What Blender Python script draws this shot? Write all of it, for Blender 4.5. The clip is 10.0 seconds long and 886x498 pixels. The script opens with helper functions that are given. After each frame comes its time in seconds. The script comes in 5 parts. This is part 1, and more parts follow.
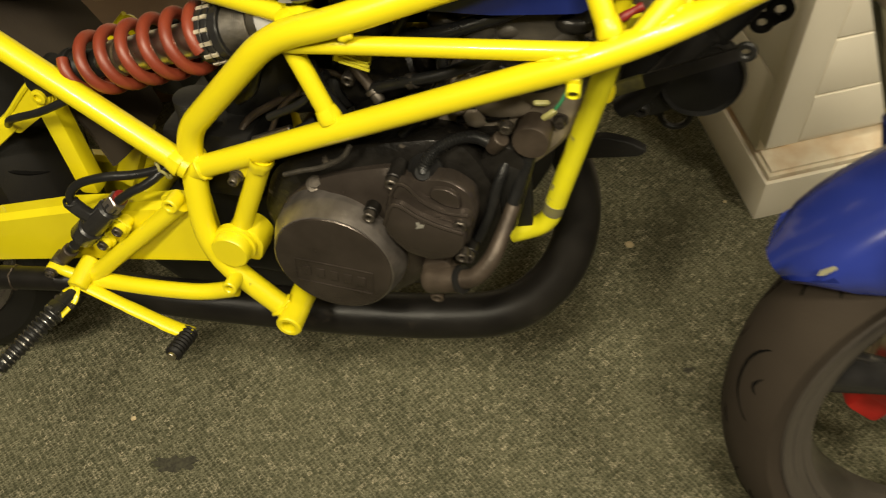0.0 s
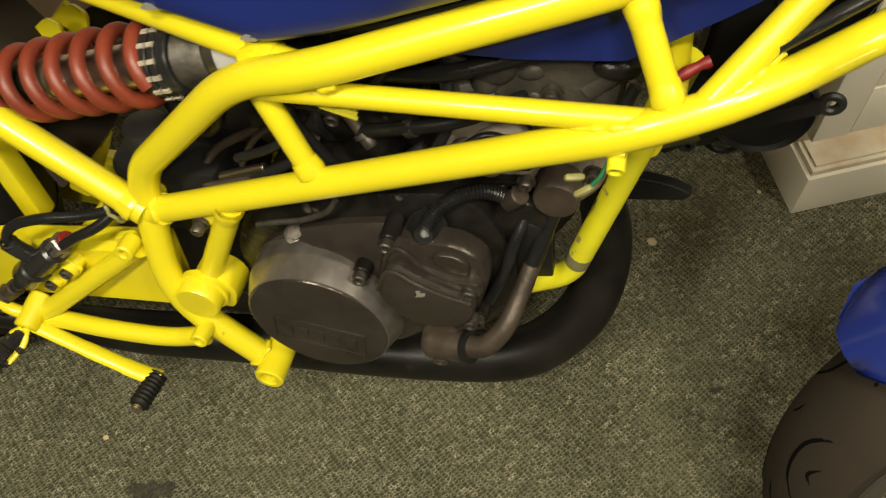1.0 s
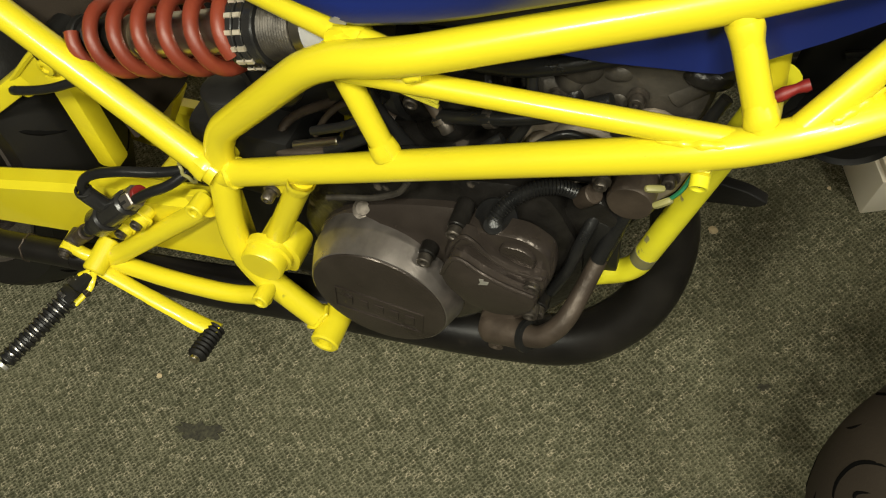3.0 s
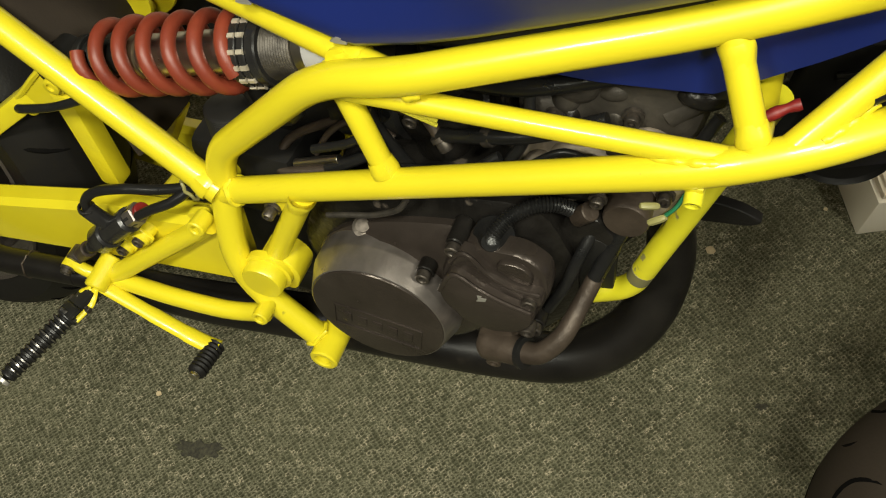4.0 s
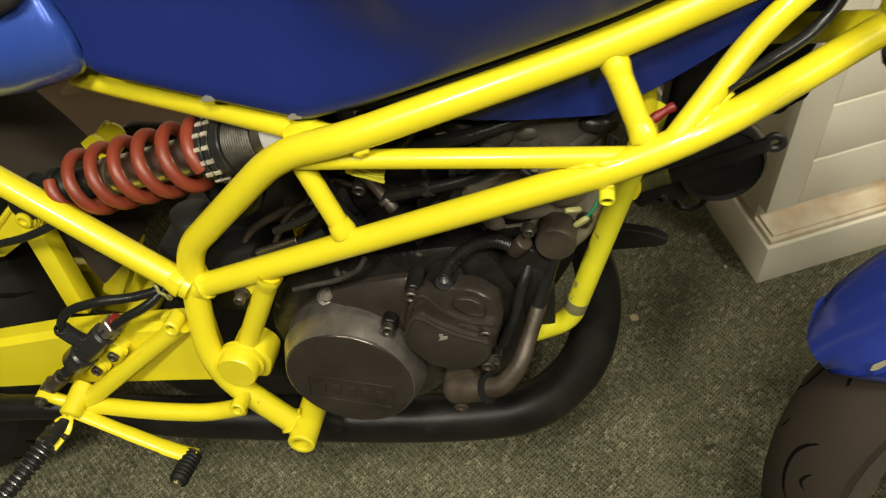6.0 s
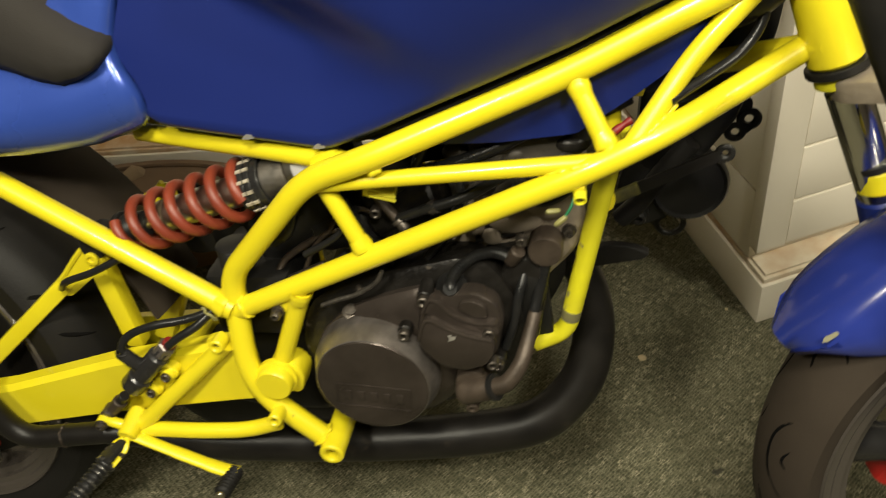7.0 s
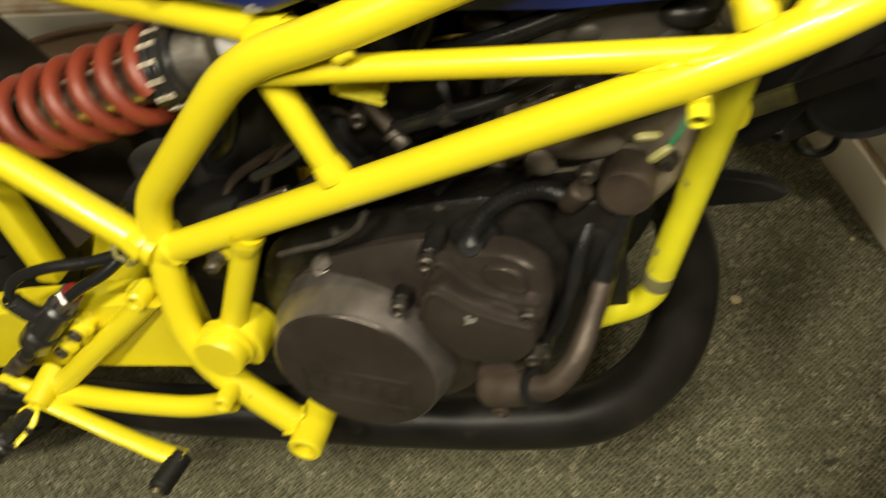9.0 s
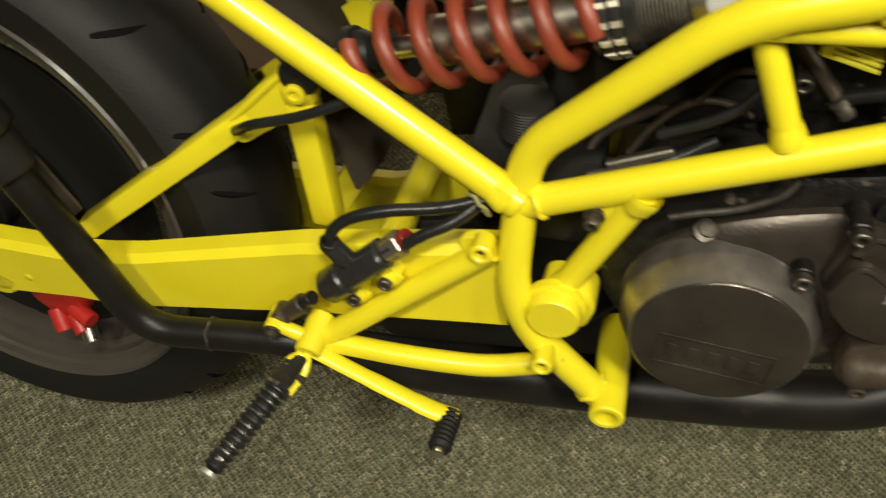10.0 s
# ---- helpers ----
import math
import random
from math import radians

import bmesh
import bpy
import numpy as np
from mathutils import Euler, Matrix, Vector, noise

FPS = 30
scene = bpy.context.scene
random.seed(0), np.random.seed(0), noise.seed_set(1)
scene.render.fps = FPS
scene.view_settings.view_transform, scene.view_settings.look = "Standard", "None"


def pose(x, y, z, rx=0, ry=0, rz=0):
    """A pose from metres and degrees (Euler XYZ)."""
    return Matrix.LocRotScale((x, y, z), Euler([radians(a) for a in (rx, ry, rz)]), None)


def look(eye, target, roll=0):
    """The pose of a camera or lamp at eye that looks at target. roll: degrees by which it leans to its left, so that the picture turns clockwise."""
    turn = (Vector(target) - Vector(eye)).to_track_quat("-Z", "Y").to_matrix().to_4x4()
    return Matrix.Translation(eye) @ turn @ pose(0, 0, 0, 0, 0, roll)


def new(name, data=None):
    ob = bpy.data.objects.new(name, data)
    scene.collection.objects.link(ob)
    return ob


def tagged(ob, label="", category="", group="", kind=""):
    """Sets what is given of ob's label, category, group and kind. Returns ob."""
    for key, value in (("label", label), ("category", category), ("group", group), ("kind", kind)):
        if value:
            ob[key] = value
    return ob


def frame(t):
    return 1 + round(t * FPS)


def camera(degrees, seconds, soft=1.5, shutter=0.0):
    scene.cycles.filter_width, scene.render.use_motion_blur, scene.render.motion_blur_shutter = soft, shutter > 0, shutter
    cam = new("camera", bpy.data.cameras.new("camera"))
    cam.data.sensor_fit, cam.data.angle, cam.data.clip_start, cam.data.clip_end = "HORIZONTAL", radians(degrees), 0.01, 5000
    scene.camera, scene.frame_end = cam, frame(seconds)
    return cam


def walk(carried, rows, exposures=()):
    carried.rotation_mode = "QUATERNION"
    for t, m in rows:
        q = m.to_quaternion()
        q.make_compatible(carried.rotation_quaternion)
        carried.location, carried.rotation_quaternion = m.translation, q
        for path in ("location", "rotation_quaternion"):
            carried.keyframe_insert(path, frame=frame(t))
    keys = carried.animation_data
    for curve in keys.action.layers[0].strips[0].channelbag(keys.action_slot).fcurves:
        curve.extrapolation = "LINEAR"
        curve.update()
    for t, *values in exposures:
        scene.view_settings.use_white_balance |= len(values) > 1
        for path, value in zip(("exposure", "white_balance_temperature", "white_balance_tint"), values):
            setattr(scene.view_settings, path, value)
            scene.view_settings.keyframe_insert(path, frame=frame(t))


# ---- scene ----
cam = camera(54.6, 10.0, 1.1, 0.5)
PATH = [
    (0, (0.031, 0.065, 1.12), (-0.078, 1.219, -0.51), -7.6),
    (0.5, (0.001, 0.169, 1.085), (-0.149, 1.242, -0.596), -9.8),
    (1, (0.025, 0.253, 1.081), (-0.091, 1.218, -0.667), -8.6),
    (1.5, (0.039, 0.317, 1.076), (-0.126, 1.147, -0.736), -10.0),
    (2, (0.034, 0.318, 1.077), (-0.174, 1.116, -0.746), -12.0),
    (2.5, (0.007, 0.298, 1.088), (-0.208, 1.115, -0.725), -11.1),
    (4, (0.01, 0.275, 1.103), (-0.211, 1.167, -0.673), -9.8),
    (4.5, (0.012, 0.278, 1.103), (-0.187, 1.184, -0.669), -9.5),
    (5, (0.016, 0.283, 1.097), (-0.162, 1.205, -0.669), -8.7),
    (5.5, (-0.021, 0.241, 1.109), (-0.115, 1.298, -0.586), -7.8),
    (5.7, (-0.025, 0.197, 1.115), (-0.049, 1.331, -0.532), -7.6),
    (6.8, (0.017, 0.011, 1.144), (-0.037, 1.436, -0.258), -9.4),
    (7, (-0.001, -0.017, 1.148), (-0.062, 1.424, -0.239), -10.8),
    (7.5, (-0.055, -0.056, 1.116), (-0.1, 1.389, -0.266), -12.4),
    (8, (-0.028, 0.014, 1.055), (-0.068, 1.489, -0.294), -11.4),
    (8.5, (0.067, 0.177, 0.996), (-0.14, 1.549, -0.444), -15.5),
    (9, (0.021, 0.242, 0.951), (-0.217, 1.458, -0.619), -15.1),
    (9.5, (-0.161, 0.238, 0.954), (-0.317, 1.39, -0.674), -9.8),
    (10, (-0.297, 0.255, 0.962), (-0.372, 1.41, -0.669), -4.7),
]
walk(cam, [(t, look(eye, target, roll)) for t, eye, target, roll in PATH],
     [(0, -0.30, 7250, 12), (0.8, -0.33, 6950, 11), (1.5, -0.37, 6600, 10), (2.5, -0.38, 6400, 9), (4, -0.39, 6350, 9), (5.5, -0.41, 6400, 9), (7, -0.23, 6700, 11), (8.5, -0.23, 6850, 12), (9.5, -0.25, 6750, 11), (10, -0.29, 6550, 10)])

# ---- light ----
world = bpy.data.worlds.new("room_air")
scene.world = world
world.use_nodes = True
world.node_tree.nodes["Background"].inputs["Color"].default_value = (1.0, 0.86, 0.66, 1)
world.node_tree.nodes["Background"].inputs["Strength"].default_value = 0.012


def unseen_lamp(name, where, aim, size, watts, colour):
    data = bpy.data.lights.new(name, "AREA")
    data.shape, data.size, data.energy, data.color = "DISK", size, watts, colour
    ob = new(name, data)
    ob.matrix_world = look(where, aim)
    return ob


LAMP = (1.0, 0.965, 0.79)
# unseen overhead lamps without fixtures, added and balanced to light bike, floor and counters
unseen_lamp("unseen_overhead_light", (-0.05, -0.20, 2.45), (-0.1, 0.5, 0.0), 0.30, 33, LAMP)
unseen_lamp("unseen_overhead_light", (0.40, -0.75, 2.45), (0.3, 0.5, 0.0), 0.26, 31, LAMP)
unseen_lamp("unseen_overhead_light", (-0.95, -0.50, 2.45), (-0.7, 0.7, 0.0), 0.35, 42, LAMP)
unseen_lamp("unseen_overhead_light", (1.50, -0.50, 2.45), (0.9, 0.6, 0.0), 0.26, 33, LAMP)
scene.view_settings.exposure = 0.0


# ---- materials ----
def material(name, base, rough=0.5, metal=0.0, second=None, scale=20.0, amount=0.5, bump=0.0, bump_scale=200.0,
             coat=0.0, wear=None, wear_scale=30.0, wear_at=0.62, rough_var=0.08, specular=0.5):
    m = bpy.data.materials.new(name)
    m.use_nodes = True
    nodes, links = m.node_tree.nodes, m.node_tree.links
    bsdf = nodes["Principled BSDF"]
    tex = nodes.new("ShaderNodeTexCoord")
    noise_a = nodes.new("ShaderNodeTexNoise")
    noise_a.inputs["Scale"].default_value, noise_a.inputs["Detail"].default_value = scale, 6
    links.new(tex.outputs["Object"], noise_a.inputs["Vector"])
    mix = nodes.new("ShaderNodeMix")
    mix.data_type = "RGBA"
    mix.inputs["A"].default_value = (*base, 1)
    mix.inputs["B"].default_value = (*(second or tuple(c * 0.75 for c in base)), 1)
    ramp = nodes.new("ShaderNodeMapRange")
    ramp.inputs["From Min"].default_value, ramp.inputs["From Max"].default_value = 0.35, 0.7
    ramp.inputs["To Max"].default_value = amount
    links.new(noise_a.outputs["Fac"], ramp.inputs["Value"])
    links.new(ramp.outputs["Result"], mix.inputs["Factor"])
    colour = mix.outputs["Result"]
    if wear:
        noise_w = nodes.new("ShaderNodeTexNoise")
        noise_w.inputs["Scale"].default_value, noise_w.inputs["Detail"].default_value = wear_scale, 10
        links.new(tex.outputs["Object"], noise_w.inputs["Vector"])
        edge = nodes.new("ShaderNodeMapRange")
        edge.inputs["From Min"].default_value, edge.inputs["From Max"].default_value = wear_at, wear_at + 0.05
        links.new(noise_w.outputs["Fac"], edge.inputs["Value"])
        mix_w = nodes.new("ShaderNodeMix")
        mix_w.data_type = "RGBA"
        mix_w.inputs["B"].default_value = (*wear, 1)
        links.new(edge.outputs["Result"], mix_w.inputs["Factor"])
        links.new(colour, mix_w.inputs["A"])
        colour = mix_w.outputs["Result"]
    links.new(colour, bsdf.inputs["Base Color"])
    vary = nodes.new("ShaderNodeMapRange")
    vary.inputs["To Min"].default_value, vary.inputs["To Max"].default_value = max(rough - rough_var, 0.02), min(rough + rough_var, 1)
    links.new(noise_a.outputs["Fac"], vary.inputs["Value"])
    links.new(vary.outputs["Result"], bsdf.inputs["Roughness"])
    bsdf.inputs["Metallic"].default_value = metal
    bsdf.inputs["Coat Weight"].default_value = coat
    bsdf.inputs["Coat Roughness"].default_value = 0.12
    bsdf.inputs["Specular IOR Level"].default_value = specular
    if bump:
        noise_b = nodes.new("ShaderNodeTexNoise")
        noise_b.inputs["Scale"].default_value, noise_b.inputs["Detail"].default_value = bump_scale, 4
        links.new(tex.outputs["Object"], noise_b.inputs["Vector"])
        rise = nodes.new("ShaderNodeBump")
        rise.inputs["Strength"].default_value, rise.inputs["Distance"].default_value = bump, 0.002
        links.new(noise_b.outputs["Fac"], rise.inputs["Height"])
        links.new(rise.outputs["Normal"], bsdf.inputs["Normal"])
    return m


def carpet_material():
    """Loop-pile carpet: diagonal rows of small loops in three yarns, with trodden patches."""
    m = bpy.data.materials.new("olive_loop_carpet")
    m.use_nodes = True
    nodes, links = m.node_tree.nodes, m.node_tree.links
    bsdf = nodes["Principled BSDF"]
    tex = nodes.new("ShaderNodeTexCoord")
    drift = nodes.new("ShaderNodeTexNoise")
    drift.inputs["Scale"].default_value, drift.inputs["Detail"].default_value = 140.0, 3
    links.new(tex.outputs["Object"], drift.inputs["Vector"])
    push = nodes.new("ShaderNodeVectorMath")
    push.operation = "MULTIPLY_ADD"
    push.inputs[1].default_value = (0.0028, 0.0028, 0.0)
    links.new(drift.outputs["Color"], push.inputs[0])
    links.new(tex.outputs["Object"], push.inputs[2])
    turn = nodes.new("ShaderNodeMapping")
    turn.vector_type = "TEXTURE"
    turn.inputs["Rotation"].default_value = (0, 0, radians(38))
    turn.inputs["Scale"].default_value = (0.0068, 0.0044, 1.0)
    links.new(push.outputs["Vector"], turn.inputs["Vector"])
    loops = nodes.new("ShaderNodeTexVoronoi")
    loops.voronoi_dimensions = "2D"
    loops.inputs["Scale"].default_value = 1.0
    loops.inputs["Randomness"].default_value = 0.28
    links.new(turn.outputs["Vector"], loops.inputs["Vector"])
    split = nodes.new("ShaderNodeSeparateColor")
    links.new(loops.outputs["Color"], split.inputs["Color"])
    yarn = nodes.new("ShaderNodeValToRGB")
    stops = yarn.color_ramp.elements
    stops[0].position, stops[0].color = 0.0, (0.082, 0.082, 0.051, 1)
    stops[1].position, stops[1].color = 1.0, (0.395, 0.346, 0.240, 1)
    for at, c in ((0.2, (0.152, 0.145, 0.094)), (0.6, (0.189, 0.177, 0.117)), (0.88, (0.252, 0.232, 0.157))):
        stops.new(at).color = (*c, 1)
    links.new(split.outputs["Red"], yarn.inputs["Fac"])
    size = nodes.new("ShaderNodeMapRange")
    size.inputs["To Min"].default_value, size.inputs["To Max"].default_value = 0.10, 0.38
    links.new(split.outputs["Green"], size.inputs["Value"])
    inside = nodes.new("ShaderNodeMath")
    inside.operation = "SUBTRACT"
    links.new(size.outputs["Result"], inside.inputs[0])
    links.new(loops.outputs["Distance"], inside.inputs[1])
    gap = nodes.new("ShaderNodeMapRange")
    gap.inputs["From Min"].default_value, gap.inputs["From Max"].default_value = -0.12, 0.10
    gap.inputs["To Max"].default_value = 0.95
    links.new(inside.outputs[0], gap.inputs["Value"])
    deep = nodes.new("ShaderNodeMix")
    deep.data_type = "RGBA"
    deep.inputs["B"].default_value = (0.036, 0.035, 0.020, 1)
    links.new(gap.outputs["Result"], deep.inputs["Factor"])
    links.new(yarn.outputs["Color"], deep.inputs["A"])
    strands = nodes.new("ShaderNodeTexNoise")
    strands.inputs["Scale"].default_value, strands.inputs["Detail"].default_value = 420.0, 3
    links.new(tex.outputs["Object"], strands.inputs["Vector"])
    thin = nodes.new("ShaderNodeMapRange")
    thin.inputs["From Min"].default_value, thin.inputs["From Max"].default_value = 0.42, 0.62
    thin.inputs["To Min"].default_value, thin.inputs["To Max"].default_value = 0.80, 0.0
    links.new(strands.outputs["Fac"], thin.inputs["Value"])
    frayed = nodes.new("ShaderNodeMix")
    frayed.data_type = "RGBA"
    frayed.inputs["B"].default_value = (0.062, 0.061, 0.035, 1)
    links.new(thin.outputs["Result"], frayed.inputs["Factor"])
    links.new(deep.outputs["Result"], frayed.inputs["A"])
    patches = nodes.new("ShaderNodeTexNoise")
    patches.inputs["Scale"].default_value, patches.inputs["Detail"].default_value = 6.0, 5
    links.new(tex.outputs["Object"], patches.inputs["Vector"])
    tread = nodes.new("ShaderNodeMapRange")
    tread.inputs["From Min"].default_value, tread.inputs["From Max"].default_value = 0.45, 0.75
    tread.inputs["To Max"].default_value = 0.25
    links.new(patches.outputs["Fac"], tread.inputs["Value"])
    worn = nodes.new("ShaderNodeMix")
    worn.data_type = "RGBA"
    worn.inputs["B"].default_value = (0.19, 0.18, 0.11, 1)
    links.new(tread.outputs["Result"], worn.inputs["Factor"])
    links.new(frayed.outputs["Result"], worn.inputs["A"])
    links.new(worn.outputs["Result"], bsdf.inputs["Base Color"])
    bsdf.inputs["Roughness"].default_value = 0.95
    bsdf.inputs["Specular IOR Level"].default_value = 0.15
    fuzz = nodes.new("ShaderNodeTexNoise")
    fuzz.inputs["Scale"].default_value = 900.0
    links.new(tex.outputs["Object"], fuzz.inputs["Vector"])
    add = nodes.new("ShaderNodeMath")
    add.operation = "MULTIPLY_ADD"
    add.inputs[1].default_value = 0.35
    links.new(fuzz.outputs["Fac"], add.inputs[0])
    turned = nodes.new("ShaderNodeMath")
    turned.operation = "SUBTRACT"
    turned.inputs[0].default_value = 1.0
    links.new(gap.outputs["Result"], turned.inputs[1])
    links.new(turned.outputs[0], add.inputs[2])
    rise = nodes.new("ShaderNodeBump")
    rise.inputs["Strength"].default_value, rise.inputs["Distance"].default_value = 0.6, 0.003
    links.new(add.outputs[0], rise.inputs["Height"])
    links.new(rise.outputs["Normal"], bsdf.inputs["Normal"])
    return m


YELLOW = material("yellow_gloss_paint", (0.772, 0.653, 0.017), 0.36, second=(0.712, 0.588, 0.016), scale=11, amount=0.7, bump=0.07, bump_scale=130, coat=0.5, wear=(0.46, 0.40, 0.03), wear_scale=70, wear_at=0.745)
YELLOW_WORN = material("scuffed_yellow_paint", (0.75, 0.69, 0.02), 0.4, second=(0.62, 0.56, 0.03), scale=30, wear=(0.30, 0.27, 0.10), wear_scale=60, wear_at=0.68, bump=0.1)
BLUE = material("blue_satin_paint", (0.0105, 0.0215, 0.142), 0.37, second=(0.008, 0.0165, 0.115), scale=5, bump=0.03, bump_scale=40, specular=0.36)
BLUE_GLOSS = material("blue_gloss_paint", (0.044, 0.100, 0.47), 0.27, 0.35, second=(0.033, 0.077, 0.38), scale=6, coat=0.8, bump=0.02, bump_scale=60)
BLUE_DEEP = material("deep_blue_gloss_paint", (0.021, 0.038, 0.245), 0.25, second=(0.015, 0.028, 0.19), scale=6, coat=0.6, bump=0.02, bump_scale=60)
# base kept darker for the shade the tail throws on the rear tyre
RUBBER = material("shaded_black_rubber", (0.010, 0.0094, 0.0088), 0.55, specular=0.20, second=(0.011, 0.0098, 0.0088), scale=9, amount=0.9, bump=0.15, bump_scale=350)
# front tyre copy: dust, plus the stronger light there put into the colour
LIT_DUSTY_RUBBER = material("lit_dusty_rubber", (0.030, 0.0225, 0.0165), 0.8, specular=0.2, second=(0.047, 0.036, 0.026), scale=7, amount=0.9, bump=0.15, bump_scale=350)
BLACK = material("black_painted_steel", (0.010, 0.0098, 0.0095), 0.42, specular=0.25, second=(0.019, 0.0175, 0.0155), scale=24, amount=0.8, bump=0.08)
BLACK_GLOSS = material("black_gloss_plastic", (0.016, 0.0155, 0.0155), 0.24, second=(0.034, 0.032, 0.030), scale=40, bump=0.05)
HOSE = material("black_hose_rubber", (0.010, 0.010, 0.010), 0.30, specular=0.42, second=(0.018, 0.017, 0.016), scale=60, bump=0.12, bump_scale=500)
EXHAUST = material("black_exhaust_paint", (0.0065, 0.0058, 0.0052), 0.40, specular=0.28, second=(0.016, 0.014, 0.012), scale=20, amount=0.7, wear=(0.018, 0.015, 0.012), wear_scale=26, wear_at=0.66, bump=0.1)
ENGINE = material("dark_grey_engine_paint", (0.066, 0.053, 0.045), 0.25, 0.5, second=(0.034, 0.027, 0.022), scale=26, amount=0.8, bump=0.10, bump_scale=420, specular=0.35)
ENGINE_DIRTY = material("oily_dark_casting", (0.020, 0.018, 0.016), 0.32, 0.3, specular=0.35, second=(0.008, 0.007, 0.006), scale=45, amount=1.0, bump=0.4, bump_scale=180, wear=(0.12, 0.10, 0.08), wear_scale=50, wear_at=0.65)
ALLOY = material("dull_cast_aluminium", (0.37, 0.310, 0.240), 0.55, 0.25, second=(0.19, 0.155, 0.115), scale=30, amount=0.9, bump=0.25, bump_scale=240)
GRIMY = material("grimy_cast_alloy", (0.10, 0.088, 0.072), 0.5, 0.5, second=(0.03, 0.026, 0.022), scale=38, amount=1.0, bump=0.35, bump_scale=200)
STEEL = material("bright_steel", (0.62, 0.58, 0.50), 0.30, 1.0, second=(0.4, 0.37, 0.32), scale=60, amount=0.6, bump=0.04)
BOLT = material("dull_zinc_bolt", (0.15, 0.13, 0.11), 0.42, 0.8, second=(0.05, 0.042, 0.035), scale=180, amount=0.9)
BRASSY = material("grimy_bronze_steel", (0.50, 0.42, 0.29), 0.32, 0.9, second=(0.26, 0.21, 0.14), scale=50, amount=0.9)
RUSTY = material("brown_stained_alloy", (0.085, 0.064, 0.048), 0.5, 0.4, second=(0.04, 0.029, 0.021), scale=34, amount=1.0, bump=0.3)
SPRING = material("faded_red_spring_paint", (0.225, 0.040, 0.019), 0.42, second=(0.165, 0.028, 0.014), scale=36, amount=0.8, bump=0.1, bump_scale=300)
RED = material("red_caliper_paint", (0.45, 0.02, 0.015), 0.4, second=(0.3, 0.015, 0.01), scale=50, bump=0.1)
RED_PLASTIC = material("red_plastic", (0.20, 0.012, 0.010), 0.5)
SCUFFED = material("scuffed_black_paint", (0.012, 0.012, 0.012), 0.35, second=(0.03, 0.028, 0.026), scale=60, wear=(0.34, 0.32, 0.29), wear_scale=120, wear_at=0.66, bump=0.2)
# yellow overspray on black, dulled to olive for the shade on the arm's root
SHADED_OVERSPRAY = material("black_steel_with_shaded_yellow_overspray", (0.10, 0.088, 0.012), 0.7, second=(0.012, 0.011, 0.008), scale=60, amount=1.0)
SATIN_BAND = material("worn_satin_metal", (0.30, 0.268, 0.245), 0.30, 0.75, second=(0.12, 0.104, 0.092), scale=40, amount=0.8, bump=0.05)
WORN_STEEL = material("rubbed_bare_steel", (0.42, 0.40, 0.37), 0.28, 0.9, second=(0.03, 0.028, 0.026), scale=170, amount=1.0)
GROOVE = material("tread_groove_black", (0.005, 0.0047, 0.0044), 0.95, specular=0.05)
RIM = material("satin_black_rim_paint", (0.060, 0.051, 0.044), 0.24, second=(0.040, 0.034, 0.029), scale=14, bump=0.03, specular=0.6)
PRIMER = material("grey_worn_band", (0.13, 0.122, 0.075), 0.55, second=(0.20, 0.18, 0.06), scale=60, amount=0.8)
SEAT = material("black_foam_seat", (0.017, 0.0142, 0.0118), 0.85, second=(0.024, 0.020, 0.0165), scale=14, bump=0.2, bump_scale=900)
WHITE = material("cream_white_paint", (0.84, 0.77, 0.64), 0.45, second=(0.76, 0.68, 0.54), scale=5, amount=0.6, bump=0.05, bump_scale=60)
WALL = material("pale_plaster", (0.22, 0.19, 0.145), 0.85, second=(0.18, 0.155, 0.12), scale=4, bump=0.1, bump_scale=90)
STAINED = material("rust_stained_white_paint", (0.74, 0.65, 0.50), 0.55, second=(0.50, 0.29, 0.13), scale=16, amount=1.0, bump=0.05)
TAN = material("tan_board", (0.24, 0.16, 0.10), 0.65, second=(0.17, 0.11, 0.07), scale=8, amount=0.8, bump=0.1)
LABEL_YELLOW = material("yellow_connector_plastic", (0.72, 0.66, 0.05), 0.45, second=(0.55, 0.5, 0.05), scale=50)
CLEAR_YELLOW = material("pale_yellow_plastic", (0.27, 0.25, 0.09), 0.4, second=(0.16, 0.15, 0.06), scale=80)
GREEN = material("green_wire", (0.02, 0.16, 0.07), 0.4)
DIRT = material("dark_oil_stain", (0.022, 0.020, 0.013), 0.9, second=(0.06, 0.056, 0.034), scale=220, amount=1.0, bump=0.8, bump_scale=240)
CRUMB = material("pale_crumb", (0.5, 0.4, 0.24), 0.8, second=(0.35, 0.25, 0.14), scale=200)
TAPE = material("tan_cloth", (0.36, 0.27, 0.18), 0.8, second=(0.28, 0.2, 0.13), scale=30, bump=0.3)
CLOTH = material("dark_blue_cloth", (0.04, 0.06, 0.11), 0.85, second=(0.02, 0.025, 0.04), scale=30, amount=1.0, bump=0.4)
PAPER = material("white_sticker", (0.48, 0.47, 0.46), 0.4, second=(0.33, 0.34, 0.40), scale=90)
RINGS = material("worn_plated_steel", (0.80, 0.72, 0.58), 0.35, 0.45, second=(0.50, 0.43, 0.32), scale=120, amount=0.8)
CHROME = material("polished_chrome", (0.75, 0.73, 0.70), 0.12, 1.0, second=(0.6, 0.57, 0.53), scale=30, amount=0.4)
CHIP = material("bare_metal_chip", (0.5, 0.48, 0.44), 0.4, 0.6)
CARPET = carpet_material()


